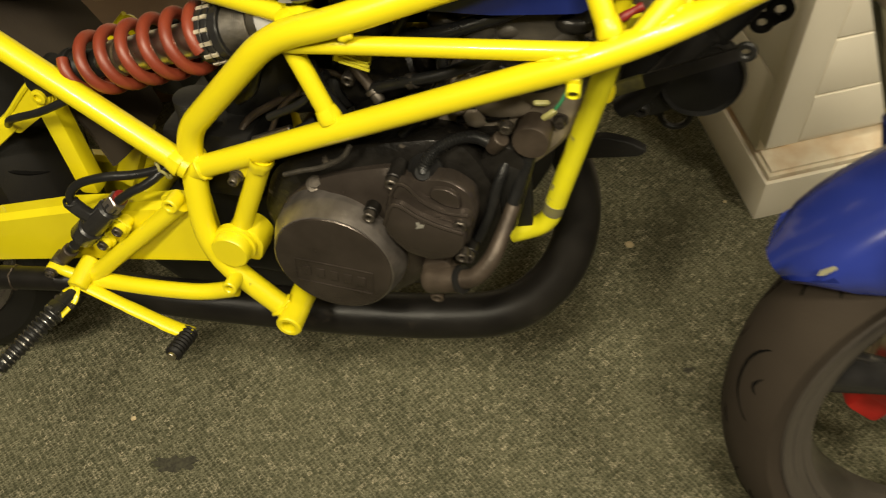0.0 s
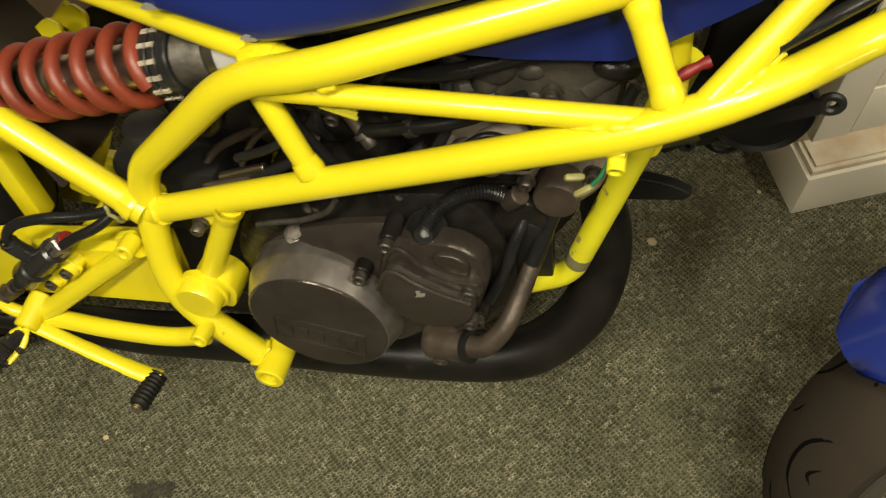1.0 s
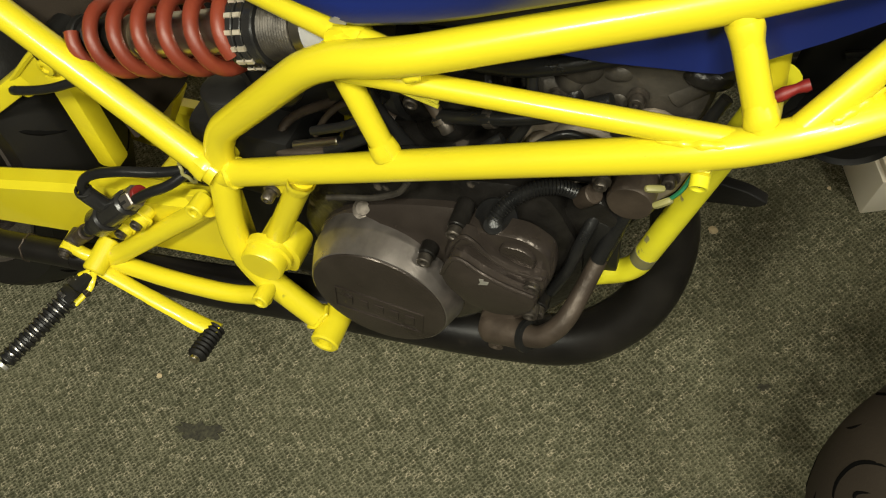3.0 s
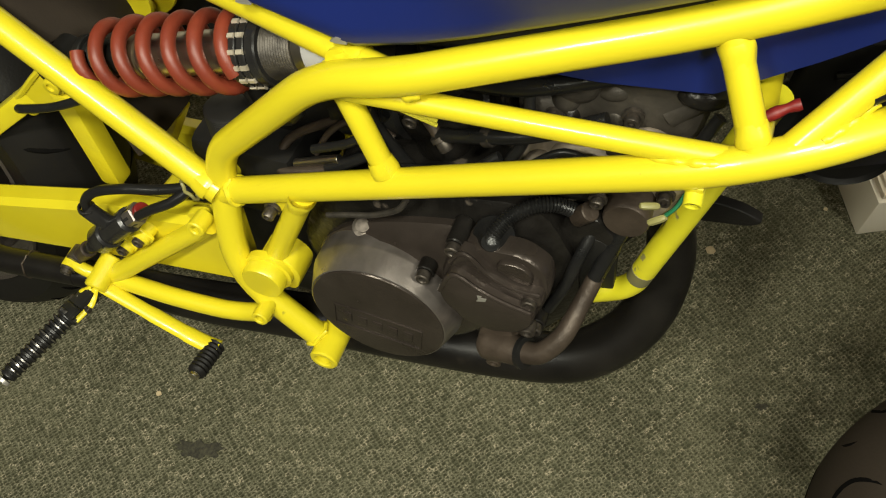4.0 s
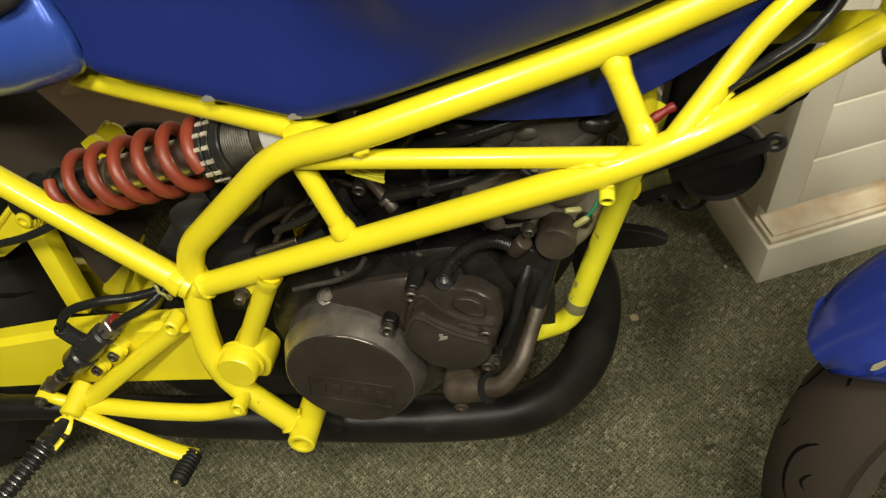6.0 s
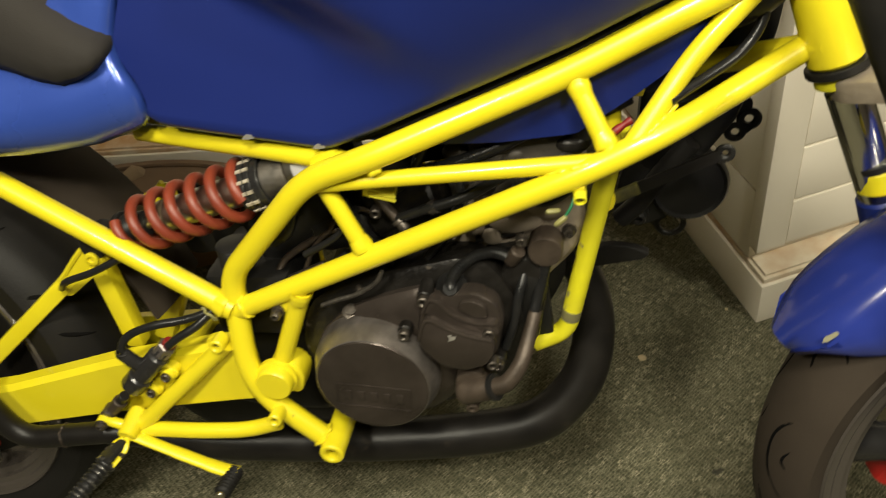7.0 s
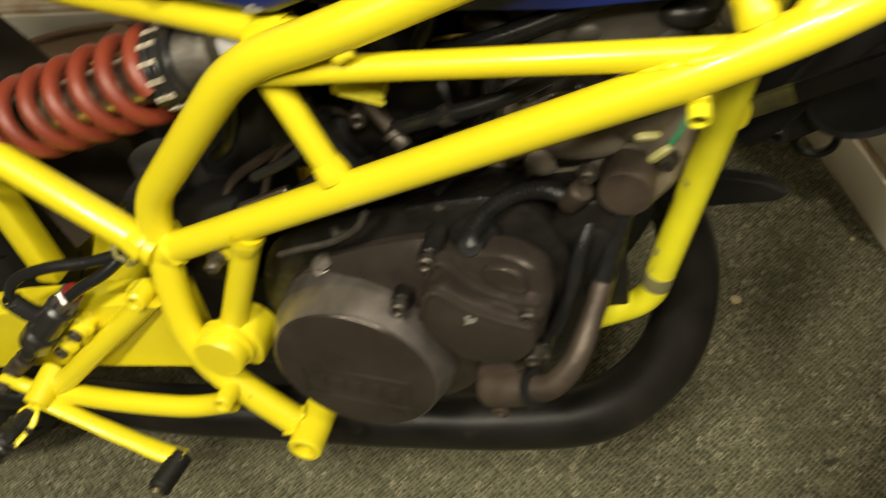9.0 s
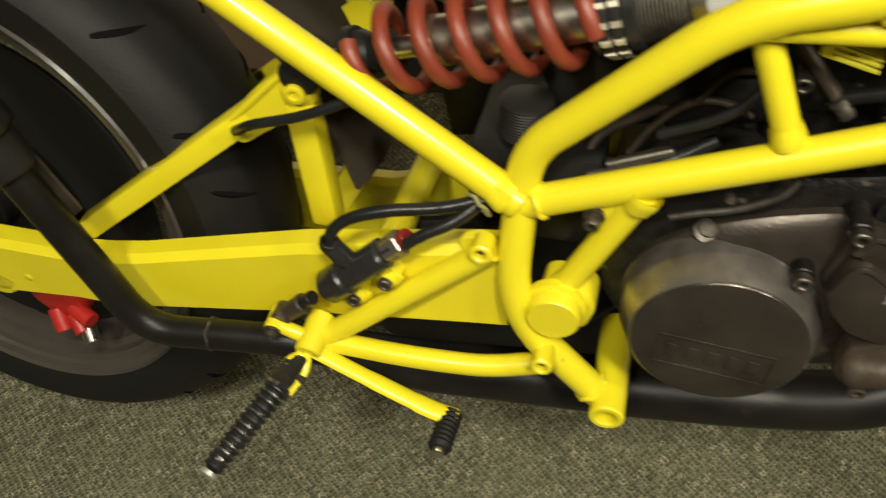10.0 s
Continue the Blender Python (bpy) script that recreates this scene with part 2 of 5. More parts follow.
# ---- mesh helpers ----
def part(name, bm, mat, parent, label="", sharp=38):
    me = bpy.data.meshes.new(name)
    bmesh.ops.recalc_face_normals(bm, faces=bm.faces)
    bm.to_mesh(me)
    bm.free()
    me.materials.append(mat)
    me.shade_smooth()
    me.set_sharp_from_angle(angle=radians(sharp))
    ob = new(name, me)
    ob.parent = parent
    return tagged(ob, label) if label else ob


def rounded(points, fillet, steps=7):
    """The polyline with each corner replaced by a smooth bend."""
    pts = [Vector(p) for p in points]
    out = [pts[0]]
    cuts = fillet if isinstance(fillet, (list, tuple)) else [fillet] * (len(pts) - 2)
    for a, b, c, f in zip(pts, pts[1:], pts[2:], cuts):
        cut = min(f, (a - b).length * 0.49, (c - b).length * 0.49)
        p, q = b + (a - b).normalized() * cut, b + (c - b).normalized() * cut
        for i in range(steps + 1):
            s = i / steps
            out.append(p * (1 - s) ** 2 + b * (2 * s * (1 - s)) + q * s * s)
    out.append(pts[-1])
    return out


def spline(points, steps=8):
    """A smooth curve through the points (Catmull-Rom)."""
    pts = [Vector(p) for p in points]
    pts = [pts[0] * 2 - pts[1]] + pts + [pts[-1] * 2 - pts[-2]]
    out = []
    for a, b, c, d in zip(pts, pts[1:], pts[2:], pts[3:]):
        for i in range(steps):
            s = i / steps
            out.append(0.5 * (2 * b + (c - a) * s + (2 * a - 5 * b + 4 * c - d) * s * s + (3 * b - a - 3 * c + d) * s ** 3))
    out.append(pts[-2])
    return out


def sweep(bm, path, radius, seg=14, caps=True, flat=1.0, up=None):
    """A round rod along a path; radius: one number, or one for each point. flat squeezes it along up."""
    path = [Vector(p) for p in path]
    radii = radius if isinstance(radius, (list, tuple)) else [radius] * len(path)
    rings, side = [], None
    for i, p in enumerate(path):
        d = (path[min(i + 1, len(path) - 1)] - path[max(i - 1, 0)]).normalized()
        if side is None:
            ref = Vector(up) if up else (Vector((0, 0, 1)) if abs(d.z) < 0.9 else Vector((0, 1, 0)))
            side = d.cross(ref).normalized()
        side = (side - d * side.dot(d)).normalized()
        other = side.cross(d).normalized()
        rings.append([bm.verts.new(p + radii[i] * (math.cos(a) * side + flat * math.sin(a) * other))
                      for a in (2 * math.pi * k / seg for k in range(seg))])
    for a, b in zip(rings, rings[1:]):
        for k in range(seg):
            bm.faces.new((a[k], a[(k + 1) % seg], b[(k + 1) % seg], b[k]))
    if caps:
        bm.faces.new(rings[0])
        bm.faces.new(rings[-1])
    return bm


def tube(points, r, fillet=0.03, seg=16):
    return sweep(bmesh.new(), rounded(points, fillet), r, seg)


def resample(values, n):
    return [float(v) for v in np.interp(np.linspace(0, len(values) - 1, n), range(len(values)), values)]


def hose(points, r, seg=10, steps=8):
    return sweep(bmesh.new(), spline(points, steps), r, seg)


def axis_matrix(p, q):
    d = Vector(q) - Vector(p)
    return Matrix.Translation(p) @ d.to_track_quat("Z", "Y").to_matrix().to_4x4()


def lathe(bm, profile, m, seg=32, caps=True):
    """A turned shape: rows of (radius, height) along the z of m."""
    rings = []
    for r, h in profile:
        if r < 1e-6:
            rings.append([bm.verts.new(m @ Vector((0, 0, h)))])
        else:
            rings.append([bm.verts.new(m @ Vector((r * math.cos(a), r * math.sin(a), h))) for a in (2 * math.pi * k / seg for k in range(seg))])
    for a, b in zip(rings, rings[1:]):
        for k in range(seg):
            j = (k + 1) % seg
            if len(a) == 1 and len(b) > 1:
                bm.faces.new((a[0], b[j], b[k]))
            elif len(b) == 1 and len(a) > 1:
                bm.faces.new((a[k], a[j], b[0]))
            elif len(a) > 1:
                bm.faces.new((a[k], a[j], b[j], b[k]))
    for ring in (rings[0], rings[-1]):
        if caps and len(ring) > 2:
            bm.faces.new(ring)
    return bm


def rod(bm, p, q, r, r2=None, seg=20, edge=0.0):
    """A cylinder from p to q with chamfered ends."""
    h, r2 = (Vector(q) - Vector(p)).length, r if r2 is None else r2
    e = edge or min(r, r2, h) * 0.12
    return lathe(bm, [(0, 0), (r - e, 0), (r, e), (r2, h - e), (r2 - e, h), (0, h)], axis_matrix(p, q), seg)


def ring_tube(bm, p, q, r, inner, seg=24):
    """A pipe with a bore, from p to q."""
    h = (Vector(q) - Vector(p)).length
    e = (r - inner) * 0.25
    m = axis_matrix(p, q)
    rows = [(inner, 0), (r - e, 0), (r, e), (r, h - e), (r - e, h), (inner + e, h), (inner, h - e), (inner, 0)]
    rings = [[bm.verts.new(m @ Vector((a * math.cos(2 * math.pi * k / seg), a * math.sin(2 * math.pi * k / seg), z))) for k in range(seg)] for a, z in rows[:-1]]
    rings.append(rings[0])
    for a, b in zip(rings, rings[1:]):
        for k in range(seg):
            bm.faces.new((a[k], a[(k + 1) % seg], b[(k + 1) % seg], b[k]))
    return bm


def block(bm, size, m, edge=0.002):
    """A box of that size about the origin of m, with rounded edges."""
    made = bmesh.ops.create_cube(bm, size=1.0, matrix=m @ Matrix.Diagonal((*size, 1)))
    if edge:
        edges = list({e for v in made["verts"] for e in v.link_edges})
        bmesh.ops.bevel(bm, geom=edges, offset=edge, segments=2, profile=0.6, affect="EDGES")
    return bm


def slab(bm, outline, low, high, m, edge=0.002, draft=1.0):
    """An outline in the xy of m pulled from low to high along its z; the top edge is rounded."""
    n = len(outline)
    cx, cy = sum(p[0] for p in outline) / n, sum(p[1] for p in outline) / n
    rows = [(1.0, low), (1.0 * draft, high - edge), (draft - 0.3 * edge / 0.03, high - 0.3 * edge), (draft - edge / 0.03, high)] if edge else [(1.0, low), (draft, high)]
    rings = [[bm.verts.new(m @ Vector((cx + (x - cx) * s, cy + (y - cy) * s, z))) for x, y in outline] for s, z in rows]
    for a, b in zip(rings, rings[1:]):
        for k in range(n):
            bm.faces.new((a[k], a[(k + 1) % n], b[(k + 1) % n], b[k]))
    bm.faces.new(rings[0])
    bm.faces.new(rings[-1])
    return bm


def loft(bm, rings, caps=True):
    made = [[bm.verts.new(Vector(p)) for p in ring] for ring in rings]
    n = len(made[0])
    for a, b in zip(made, made[1:]):
        for k in range(n):
            bm.faces.new((a[k], a[(k + 1) % n], b[(k + 1) % n], b[k]))
    if caps:
        bm.faces.new(made[0])
        bm.faces.new(made[-1])
    return bm


def round_outline(points, fillet, steps=4):
    """A closed 2D outline with its corners rounded."""
    n, out = len(points), []
    pts = [Vector((x, y, 0)) for x, y in points]
    for i in range(n):
        a, b, c = pts[i - 1], pts[i], pts[(i + 1) % n]
        cut = min(fillet, (a - b).length * 0.45, (c - b).length * 0.45)
        p, q = b + (a - b).normalized() * cut, b + (c - b).normalized() * cut
        for k in range(steps + 1):
            s = k / steps
            w = p * (1 - s) ** 2 + b * (2 * s * (1 - s)) + q * s * s
            out.append((w.x, w.y))
    return out


def weld(p, axis, r, bead=0.0028):
    """A lumpy weld bead round a tube's end."""
    m = axis_matrix(p, Vector(p) + Vector(axis))
    path = []
    for k in range(29):
        a = 2 * math.pi * k / 28
        rr = r + 0.0006 * math.sin(9 * a) + 0.0004 * math.sin(17 * a)
        path.append(m @ Vector((rr * math.cos(a), rr * math.sin(a), 0.0008 * math.sin(5 * a))))
    return sweep(bmesh.new(), path, bead, 8, caps=False)


def side_plane(x, y, z):
    """A frame on the bike's side: its x forward, its y up, its z outwards to the right."""
    m = Matrix(((1, 0, 0, x), (0, 0, -1, y), (0, 1, 0, z), (0, 0, 0, 1)))
    return m


def hex_bolt(bm, p, q, r):
    lathe(bm, [(0, 0), (r * 1.35, 0), (r * 1.35, (Vector(q) - Vector(p)).length * 0.3)], axis_matrix(p, q), 16)
    h = (Vector(q) - Vector(p)).length
    lathe(bm, [(r * 0.95, h * 0.3), (r, h * 0.35), (r, h * 0.9), (r * 0.88, h), (r * 0.5, h), (r * 0.5, h * 0.7), (0, h * 0.7)], axis_matrix(p, q), 12)
    return bm


# ---- the room ----
def room_box(name, size, where, mat, label, category):
    bm = block(bmesh.new(), size, pose(*where), 0)
    ob = part(name, bm, mat, None)
    return tagged(ob, label, category, kind="structure")


room_box("floor", (7.0, 6.0, 0.1), (0, 0.2, -0.05), CARPET, "olive green loop-pile carpet on the floor", "carpet")
room_box("wall_north", (7.2, 0.1, 2.5), (0, 3.25, 1.25), WALL, "plain pale plastered wall", "wall")
room_box("wall_south", (7.2, 0.1, 2.5), (0, -2.85, 1.25), WALL, "plain pale plastered wall", "wall")
room_box("wall_west", (0.1, 6.0, 2.5), (-3.55, 0.2, 1.25), WALL, "plain pale plastered wall", "wall")
room_box("wall_east", (0.1, 6.0, 2.5), (3.55, 0.2, 1.25), WALL, "plain pale plastered wall", "wall")
room_box("ceiling", (7.2, 6.2, 0.1), (0, 0.2, 2.55), WALL, "plain pale ceiling", "ceiling")


# ---- panelled counters ----
def panelled_counter(m, width, depth, height, label):
    """A cream-painted counter: plinth, stained stepped trim, a set-back carcass and a proud front of a stile and grooved boards (the -y side of m)."""
    thing = tagged(new("counter"), label, "counter")
    thing.matrix_world = m
    part("plinth", block(bmesh.new(), (width, depth, 0.087), pose(width / 2, depth / 2, 0.0435), 0.003), WHITE, thing)
    part("trim", block(bmesh.new(), (width - 0.010, depth - 0.010, 0.011), pose(width / 2, depth / 2, 0.0926), 0.003), STAINED, thing, "rust-stained stepped trim")
    part("trim", block(bmesh.new(), (width - 0.020, depth - 0.020, 0.006), pose(width / 2, depth / 2, 0.1012), 0.0025), STAINED, thing, "rust-stained stepped trim")
    part("carcass", block(bmesh.new(), (width - 0.026, depth - 0.080, height - 0.104), pose(width / 2, depth / 2 + 0.012, 0.1043 + (height - 0.104) / 2), 0.002), WHITE, thing)
    part("side_panel", block(bmesh.new(), (0.012, depth - 0.08, 0.137), pose(0.0085, depth / 2 + 0.012, 0.1748), 0.0015), WHITE, thing)
    part("side_panel", block(bmesh.new(), (0.012, depth - 0.08, height - 0.2465), pose(0.0085, depth / 2 + 0.012, 0.2465 + (height - 0.2465) / 2), 0.0015), WHITE, thing)
    part("stile", block(bmesh.new(), (0.050, 0.026, height - 0.146), pose(0.0195, 0.0345, 0.146 + (height - 0.146) / 2), 0.002), WHITE, thing)
    low, top = 0.146, 0.238
    while low < height - 0.02:
        part("board", block(bmesh.new(), (width - 0.055, 0.024, top - low - 0.004), pose(0.0452 + (width - 0.055) / 2, 0.0340, (low + top) / 2), 0.0022), WHITE, thing)
        low, top = top, min(top + 0.1017, height)
    part("worktop", block(bmesh.new(), (width + 0.04, depth + 0.04, 0.03), pose(width / 2, depth / 2, height + 0.016), 0.004), WHITE, thing)
    return thing


panelled_counter(pose(0.4497, 0.8805, 0, 0, 0, 11.4), 1.3, 0.9, 0.95, "cream-painted counter end with horizontal grooved boards and stained plinth")
panelled_counter(pose(-1.887, 1.732, 0, 0, 0, -9.65), 1.95, 0.5, 0.95, "cream-painted counter with horizontal grooved boards standing along the back")

# ---- the motorcycle ----
bike = tagged(new("motorcycle"), "yellow tube-frame motorcycle with blue tank, leaning slightly to one side", "motorcycle")
bike.matrix_world = pose(-0.7171, 0.7765, -0.002, -10, 0, -14)


def middle(x, z):
    """The bike's middle plane: its y at x and z."""
    return -0.024 - 0.068 * x + 0.10 * z


def mirror(bm):
    normal = Vector((0.068, 1.0, -0.10)).normalized()
    for v in bm.verts:
        v.co -= 2 * normal * ((v.co.y - middle(v.co.x, v.co.z)) * normal.y)
    bmesh.ops.reverse_faces(bm, faces=bm.faces)
    return bm


def both(name, make, mat, label=""):
    """A part and its mirror image on the bike's other side."""
    one = part(name, make(), mat, bike, label)
    part(name, mirror(make()), mat, bike, label)
    return one


HOOP = rounded([(0.4740, -0.1110, 0.4550), (0.4735, -0.1010, 0.5085), (0.5900, -0.1150, 0.6355), (0.6545, -0.1215, 0.6600), (0.842, -0.0890, 0.7267), (0.95, -0.065, 0.774), (1.02, -0.048, 0.803)], [0.038, 0.062, 0.03, 0.05, 0.03], 10)
RAIL = rounded([(0.4740, -0.1096, 0.4677), (0.8955, -0.1270, 0.6675), (1.060, -0.0119, 0.7208)], 0.075, 10)
both("upper_tube", lambda: sweep(bmesh.new(), HOOP, 0.0130, 20), YELLOW)
both("lower_tube", lambda: sweep(bmesh.new(), RAIL, 0.0120, 20), YELLOW)
both("middle_tube", lambda: tube([(0.592, -0.1130, 0.6285), (0.872, -0.1205, 0.6560)], 0.0082), YELLOW)
both("cross_tube", lambda: tube([(0.5955, -0.1040, 0.6420), (0.6395, -0.1153, 0.5456)], 0.0090), YELLOW)
both("strut", lambda: tube([(0.8419, -0.0892, 0.7275), (0.8775, -0.1185, 0.6600)], 0.0092), YELLOW)
both("diagonal_tube", lambda: tube([(0.8920, -0.1165, 0.6640), (0.9457, -0.0690, 0.7311), (0.999, -0.052, 0.786)], 0.0098), YELLOW)
part("down_tube", tube([(0.8830, -0.0613, 0.6600), (0.8284, -0.0491, 0.4020), (0.792, -0.0560, 0.3890)], 0.0106, 0.022), YELLOW_WORN, bike)
part("rear_tube", tube([(0.4737, -0.1139, 0.4719), (0.3470, -0.0930, 0.5370), (0.2080, -0.0702, 0.6082)], 0.0130), YELLOW, bike)
both("seat_rail", lambda: tube([(0.640, -0.1090, 0.6500), (0.535, -0.0790, 0.6500), (0.43, -0.0500, 0.6500), (0.38, -0.036, 0.6500)], 0.0100), YELLOW)
both("side_tube", lambda: tube([(0.4738, -0.1085, 0.4700), (0.4742, -0.1300, 0.3735), (0.5543, -0.1301, 0.2911)], 0.0128, 0.055), YELLOW)
both("mount_sleeve", lambda: ring_tube(bmesh.new(), (0.5615, -0.05, 0.2920), (0.5625, -0.1535, 0.2915), 0.0146, 0.0080), YELLOW)
# black plug set inside the sleeve; its colour stands for the bore's shade
both("sleeve_shade_plug", lambda: rod(bmesh.new(), (0.5615, -0.06, 0.2920), (0.5622, -0.1420, 0.2917), 0.0081), BLACK)
both("pivot_brace", lambda: tube([(0.5570, -0.1140, 0.4990), (0.5120, -0.1150, 0.3950)], 0.0106), YELLOW)
both("pivot_boss", lambda: slab(bmesh.new(), round_outline([(0.492, 0.366), (0.532, 0.358), (0.541, 0.388), (0.528, 0.405), (0.498, 0.402)], 0.010), 0.095, 0.1235, side_plane(0, 0, 0), 0.003), YELLOW)
both("pivot_cap", lambda: lathe(bmesh.new(), [(0.0235, 0.121), (0.0235, 0.1285), (0.0215, 0.1295), (0.0205, 0.1295), (0.0205, 0.1405), (0.019, 0.1425), (0, 0.1425)], side_plane(0.509, 0, 0.3856), 36), YELLOW)
def flare(p, d, r):
    """The smooth, slightly lumpy fillet of weld where a tube meets another; d points along the tube, away from the joint."""
    p, d = Vector(p), Vector(d).normalized()
    rows = ((-0.008, 1.10), (-0.005, 1.14), (-0.002, 1.12), (0.001, 1.06), (0.004, 1.02), (0.006, 0.98))
    bm = sweep(bmesh.new(), [p + d * a for a, k in rows], [r * k for a, k in rows], 24, caps=False)
    for v in bm.verts:
        a = math.atan2((v.co - p).y, (v.co - p).dot(d.orthogonal()))
        v.co += (v.co - p - d * (v.co - p).dot(d)).normalized() * 0.0005 * math.sin(7 * a)
    return bm


FLARES = (((0.6005, -0.1056, 0.6300), (0.044, -0.0113, -0.0964), 0.0090), ((0.6318, -0.1134, 0.5620), (-0.044, 0.0113, 0.0964), 0.0098), ((0.8505, -0.0963, 0.7112), (0.0356, -0.0293, -0.0675), 0.0092),
          ((0.8700, -0.1123, 0.6742), (-0.0356, 0.0293, 0.0675), 0.0092), ((0.4600, -0.1117, 0.4789), (-0.127, 0.021, 0.065), 0.0130), ((0.615, -0.1019, 0.6500), (-0.105, 0.030, 0.0), 0.0100),
          ((0.5560, -0.1186, 0.4955), (-0.0496, 0.004, -0.1132), 0.0106), ((0.5150, -0.1153, 0.4020), (0.0496, -0.004, 0.1132), 0.0106))
for p, a, r in FLARES:
    part("weld_bead", flare(p, a, r), YELLOW, bike)
part("weld_bead", weld((0.4885, -0.1102, 0.4747), (0.4215, -0.0174, 0.1998), 0.0122, 0.0024), YELLOW, bike)
part("weld_bead", weld((0.5465, -0.1301, 0.2990), (0.08, 0.0, -0.0824), 0.0130, 0.0022), YELLOW, bike)


def seam(points, r):
    """A lumpy run of weld between two tubes that meet at a flat angle."""
    path = spline(points, 14)
    n = len(path) - 1
    lumps = [r * (0.45 + 0.55 * math.sin(math.pi * min(max(i / n, 0.03), 0.97)) ** 0.4) * (1 + 0.10 * math.sin(i * 0.31) + 0.10 * math.sin(i * 0.13 + 1)) for i in range(n + 1)]
    return sweep(bmesh.new(), path, lumps, 10)


def nearest(path, p):
    """The point of a polyline that lies nearest to p."""
    best = None
    for a, b in zip(path, path[1:]):
        d = b - a
        q = a + d * max(0.0, min(1.0, (p - a).dot(d) / max(d.length_squared, 1e-12)))
        if best is None or (q - p).length < (best - p).length:
            best = q
    return best


def crotch(p0, p1, path, rp, rq, s0, s1, out, r):
    """A run of weld in the groove between a straight tube and a bent one, on the side that out points to; s0 to s1 along the first."""
    p0, p1, out = Vector(p0), Vector(p1), Vector(out)
    run = []
    for k in range(7):
        a = p0.lerp(p1, s0 + (s1 - s0) * k / 6)
        b = nearest(path, a)
        gap = (b - a).length
        up = (out - (b - a).normalized() * out.dot((b - a).normalized())).normalized()
        m = (a * rq + b * rp) / (rp + rq)
        run.append(m + up * math.sqrt(max(0.25 * (rp + rq) ** 2 - 0.25 * gap ** 2, 0.0)) * 0.90)
    return seam(run, r)


LOOKOUT = (0.0, -0.55, 0.83)
DIAG, MIDDLE = ((0.8920, -0.1165, 0.6640), (0.9457, -0.0690, 0.7311)), ((0.592, -0.1130, 0.6285), (0.872, -0.1205, 0.6560))
part("weld_seam", crotch(*MIDDLE, RAIL, 0.0082, 0.0120, 0.80, 0.97, LOOKOUT, 0.0036), YELLOW, bike)
part("weld_seam", crotch(*DIAG, RAIL, 0.0098, 0.0120, 0.22, 0.62, LOOKOUT, 0.0040), YELLOW, bike)
part("weld_seam", seam([(0.6572, -0.1225, 0.6455), (0.6638, -0.1235, 0.6498), (0.6692, -0.1225, 0.6504)], 0.0042), YELLOW, bike)
lug = part("rail_lug", slab(bmesh.new(), round_outline([(0.512, 0.492), (0.528, 0.470), (0.545, 0.478), (0.548, 0.500)], 0.005), 0.100, 0.1175, side_plane(0, 0, 0), 0.002), YELLOW, bike)
part("lug_bolt", hex_bolt(bmesh.new(), (0.527, -0.116, 0.4755), (0.526, -0.129, 0.4735), 0.0055), BOLT, lug)
part("cross_member", tube([(0.467, -0.112, 0.47), (0.467, 0.095, 0.47)], 0.011), YELLOW, bike)
part("cross_member", tube([(0.606, -0.108, 0.648), (0.606, 0.066, 0.648)], 0.011), YELLOW, bike)
part("cross_member", tube([(0.876, -0.124, 0.657), (0.876, 0.040, 0.657)], 0.009), YELLOW, bike)
part("frame_gusset", slab(bmesh.new(), [(0.872, 0.66), (0.905, 0.66), (0.93, 0.735), (0.915, 0.74)], -0.01, 0.0, side_plane(0, 0.0, 0), 0.002), YELLOW, bike)

# the steering head and front fork share the wheel's turned frame
FRONT = pose(1.3185, -0.085, 0.293, -5.7, 0, 9)
RAKE = radians(27)
UPWARD = Vector((-math.sin(RAKE), 0, math.cos(RAKE)))


HB, HD = Vector((1.0700, -0.0256, 0.7020)), Vector((-0.320, 0.105, 0.942))
head = part("headstock", rod(bmesh.new(), HB, HB + HD * 0.15, 0.0245), YELLOW, bike)
part("bearing_seal", rod(bmesh.new(), HB - HD * 0.008, HB - HD * 0.0005, 0.0280), BLACK, head)
part("head_collar", rod(bmesh.new(), HB - HD * 0.020, HB - HD * 0.0085, 0.0225), YELLOW_WORN, head)
part("weld_seam", weld(Vector((1.0500, -0.0190, 0.7175)), (0.135, 0.097, 0.0425), 0.0150, 0.0032), YELLOW, bike)


# -- swingarm --
def beam(p, q, width, height, edge=0.004):
    """A box tube from p to q: width across the bike, height in its own upright plane."""
    p, q = Vector(p), Vector(q)
    d = (q - p).normalized()
    side = (Vector((0, 1, 0)) - d * d.y).normalized()
    up = d.cross(side)
    m = Matrix(((*d, 0), (*side, 0), (*up, 0), (0, 0, 0, 1))).transposed()
    return block(bmesh.new(), ((q - p).length, width, height), Matrix.Translation((p + q) / 2) @ m, edge)


def arm_loft():
    rings = []
    for x, low, high in ((-0.035, 0.250, 0.326), (0.06, 0.262, 0.327), (0.10, 0.263, 0.332), (0.14, 0.271, 0.341), (0.30, 0.307, 0.392), (0.44, 0.333, 0.424), (0.4725, 0.3385, 0.4295)):
        e = 0.007
        y0, y1 = -0.121, -0.091
        rings.append([(x, y0 + e, low), (x, y0, low + e), (x, y0, high - e), (x, y0 + e * 0.9, high), (x, y1 - e, high), (x, y1, high - e), (x, y1, low + e), (x, y1 - e, low)])
    return loft(bmesh.new(), rings)


part("swingarm_beam", arm_loft(), YELLOW, bike)
left_arm = mirror(arm_loft())
for v in left_arm.verts:
    v.co.z -= 0.075 * max(0.0, min(1.0, v.co.x / 0.25)) * max(0.0, min(1.0, (0.52 - v.co.x) / 0.1))
part("swingarm_beam", left_arm, YELLOW, bike)
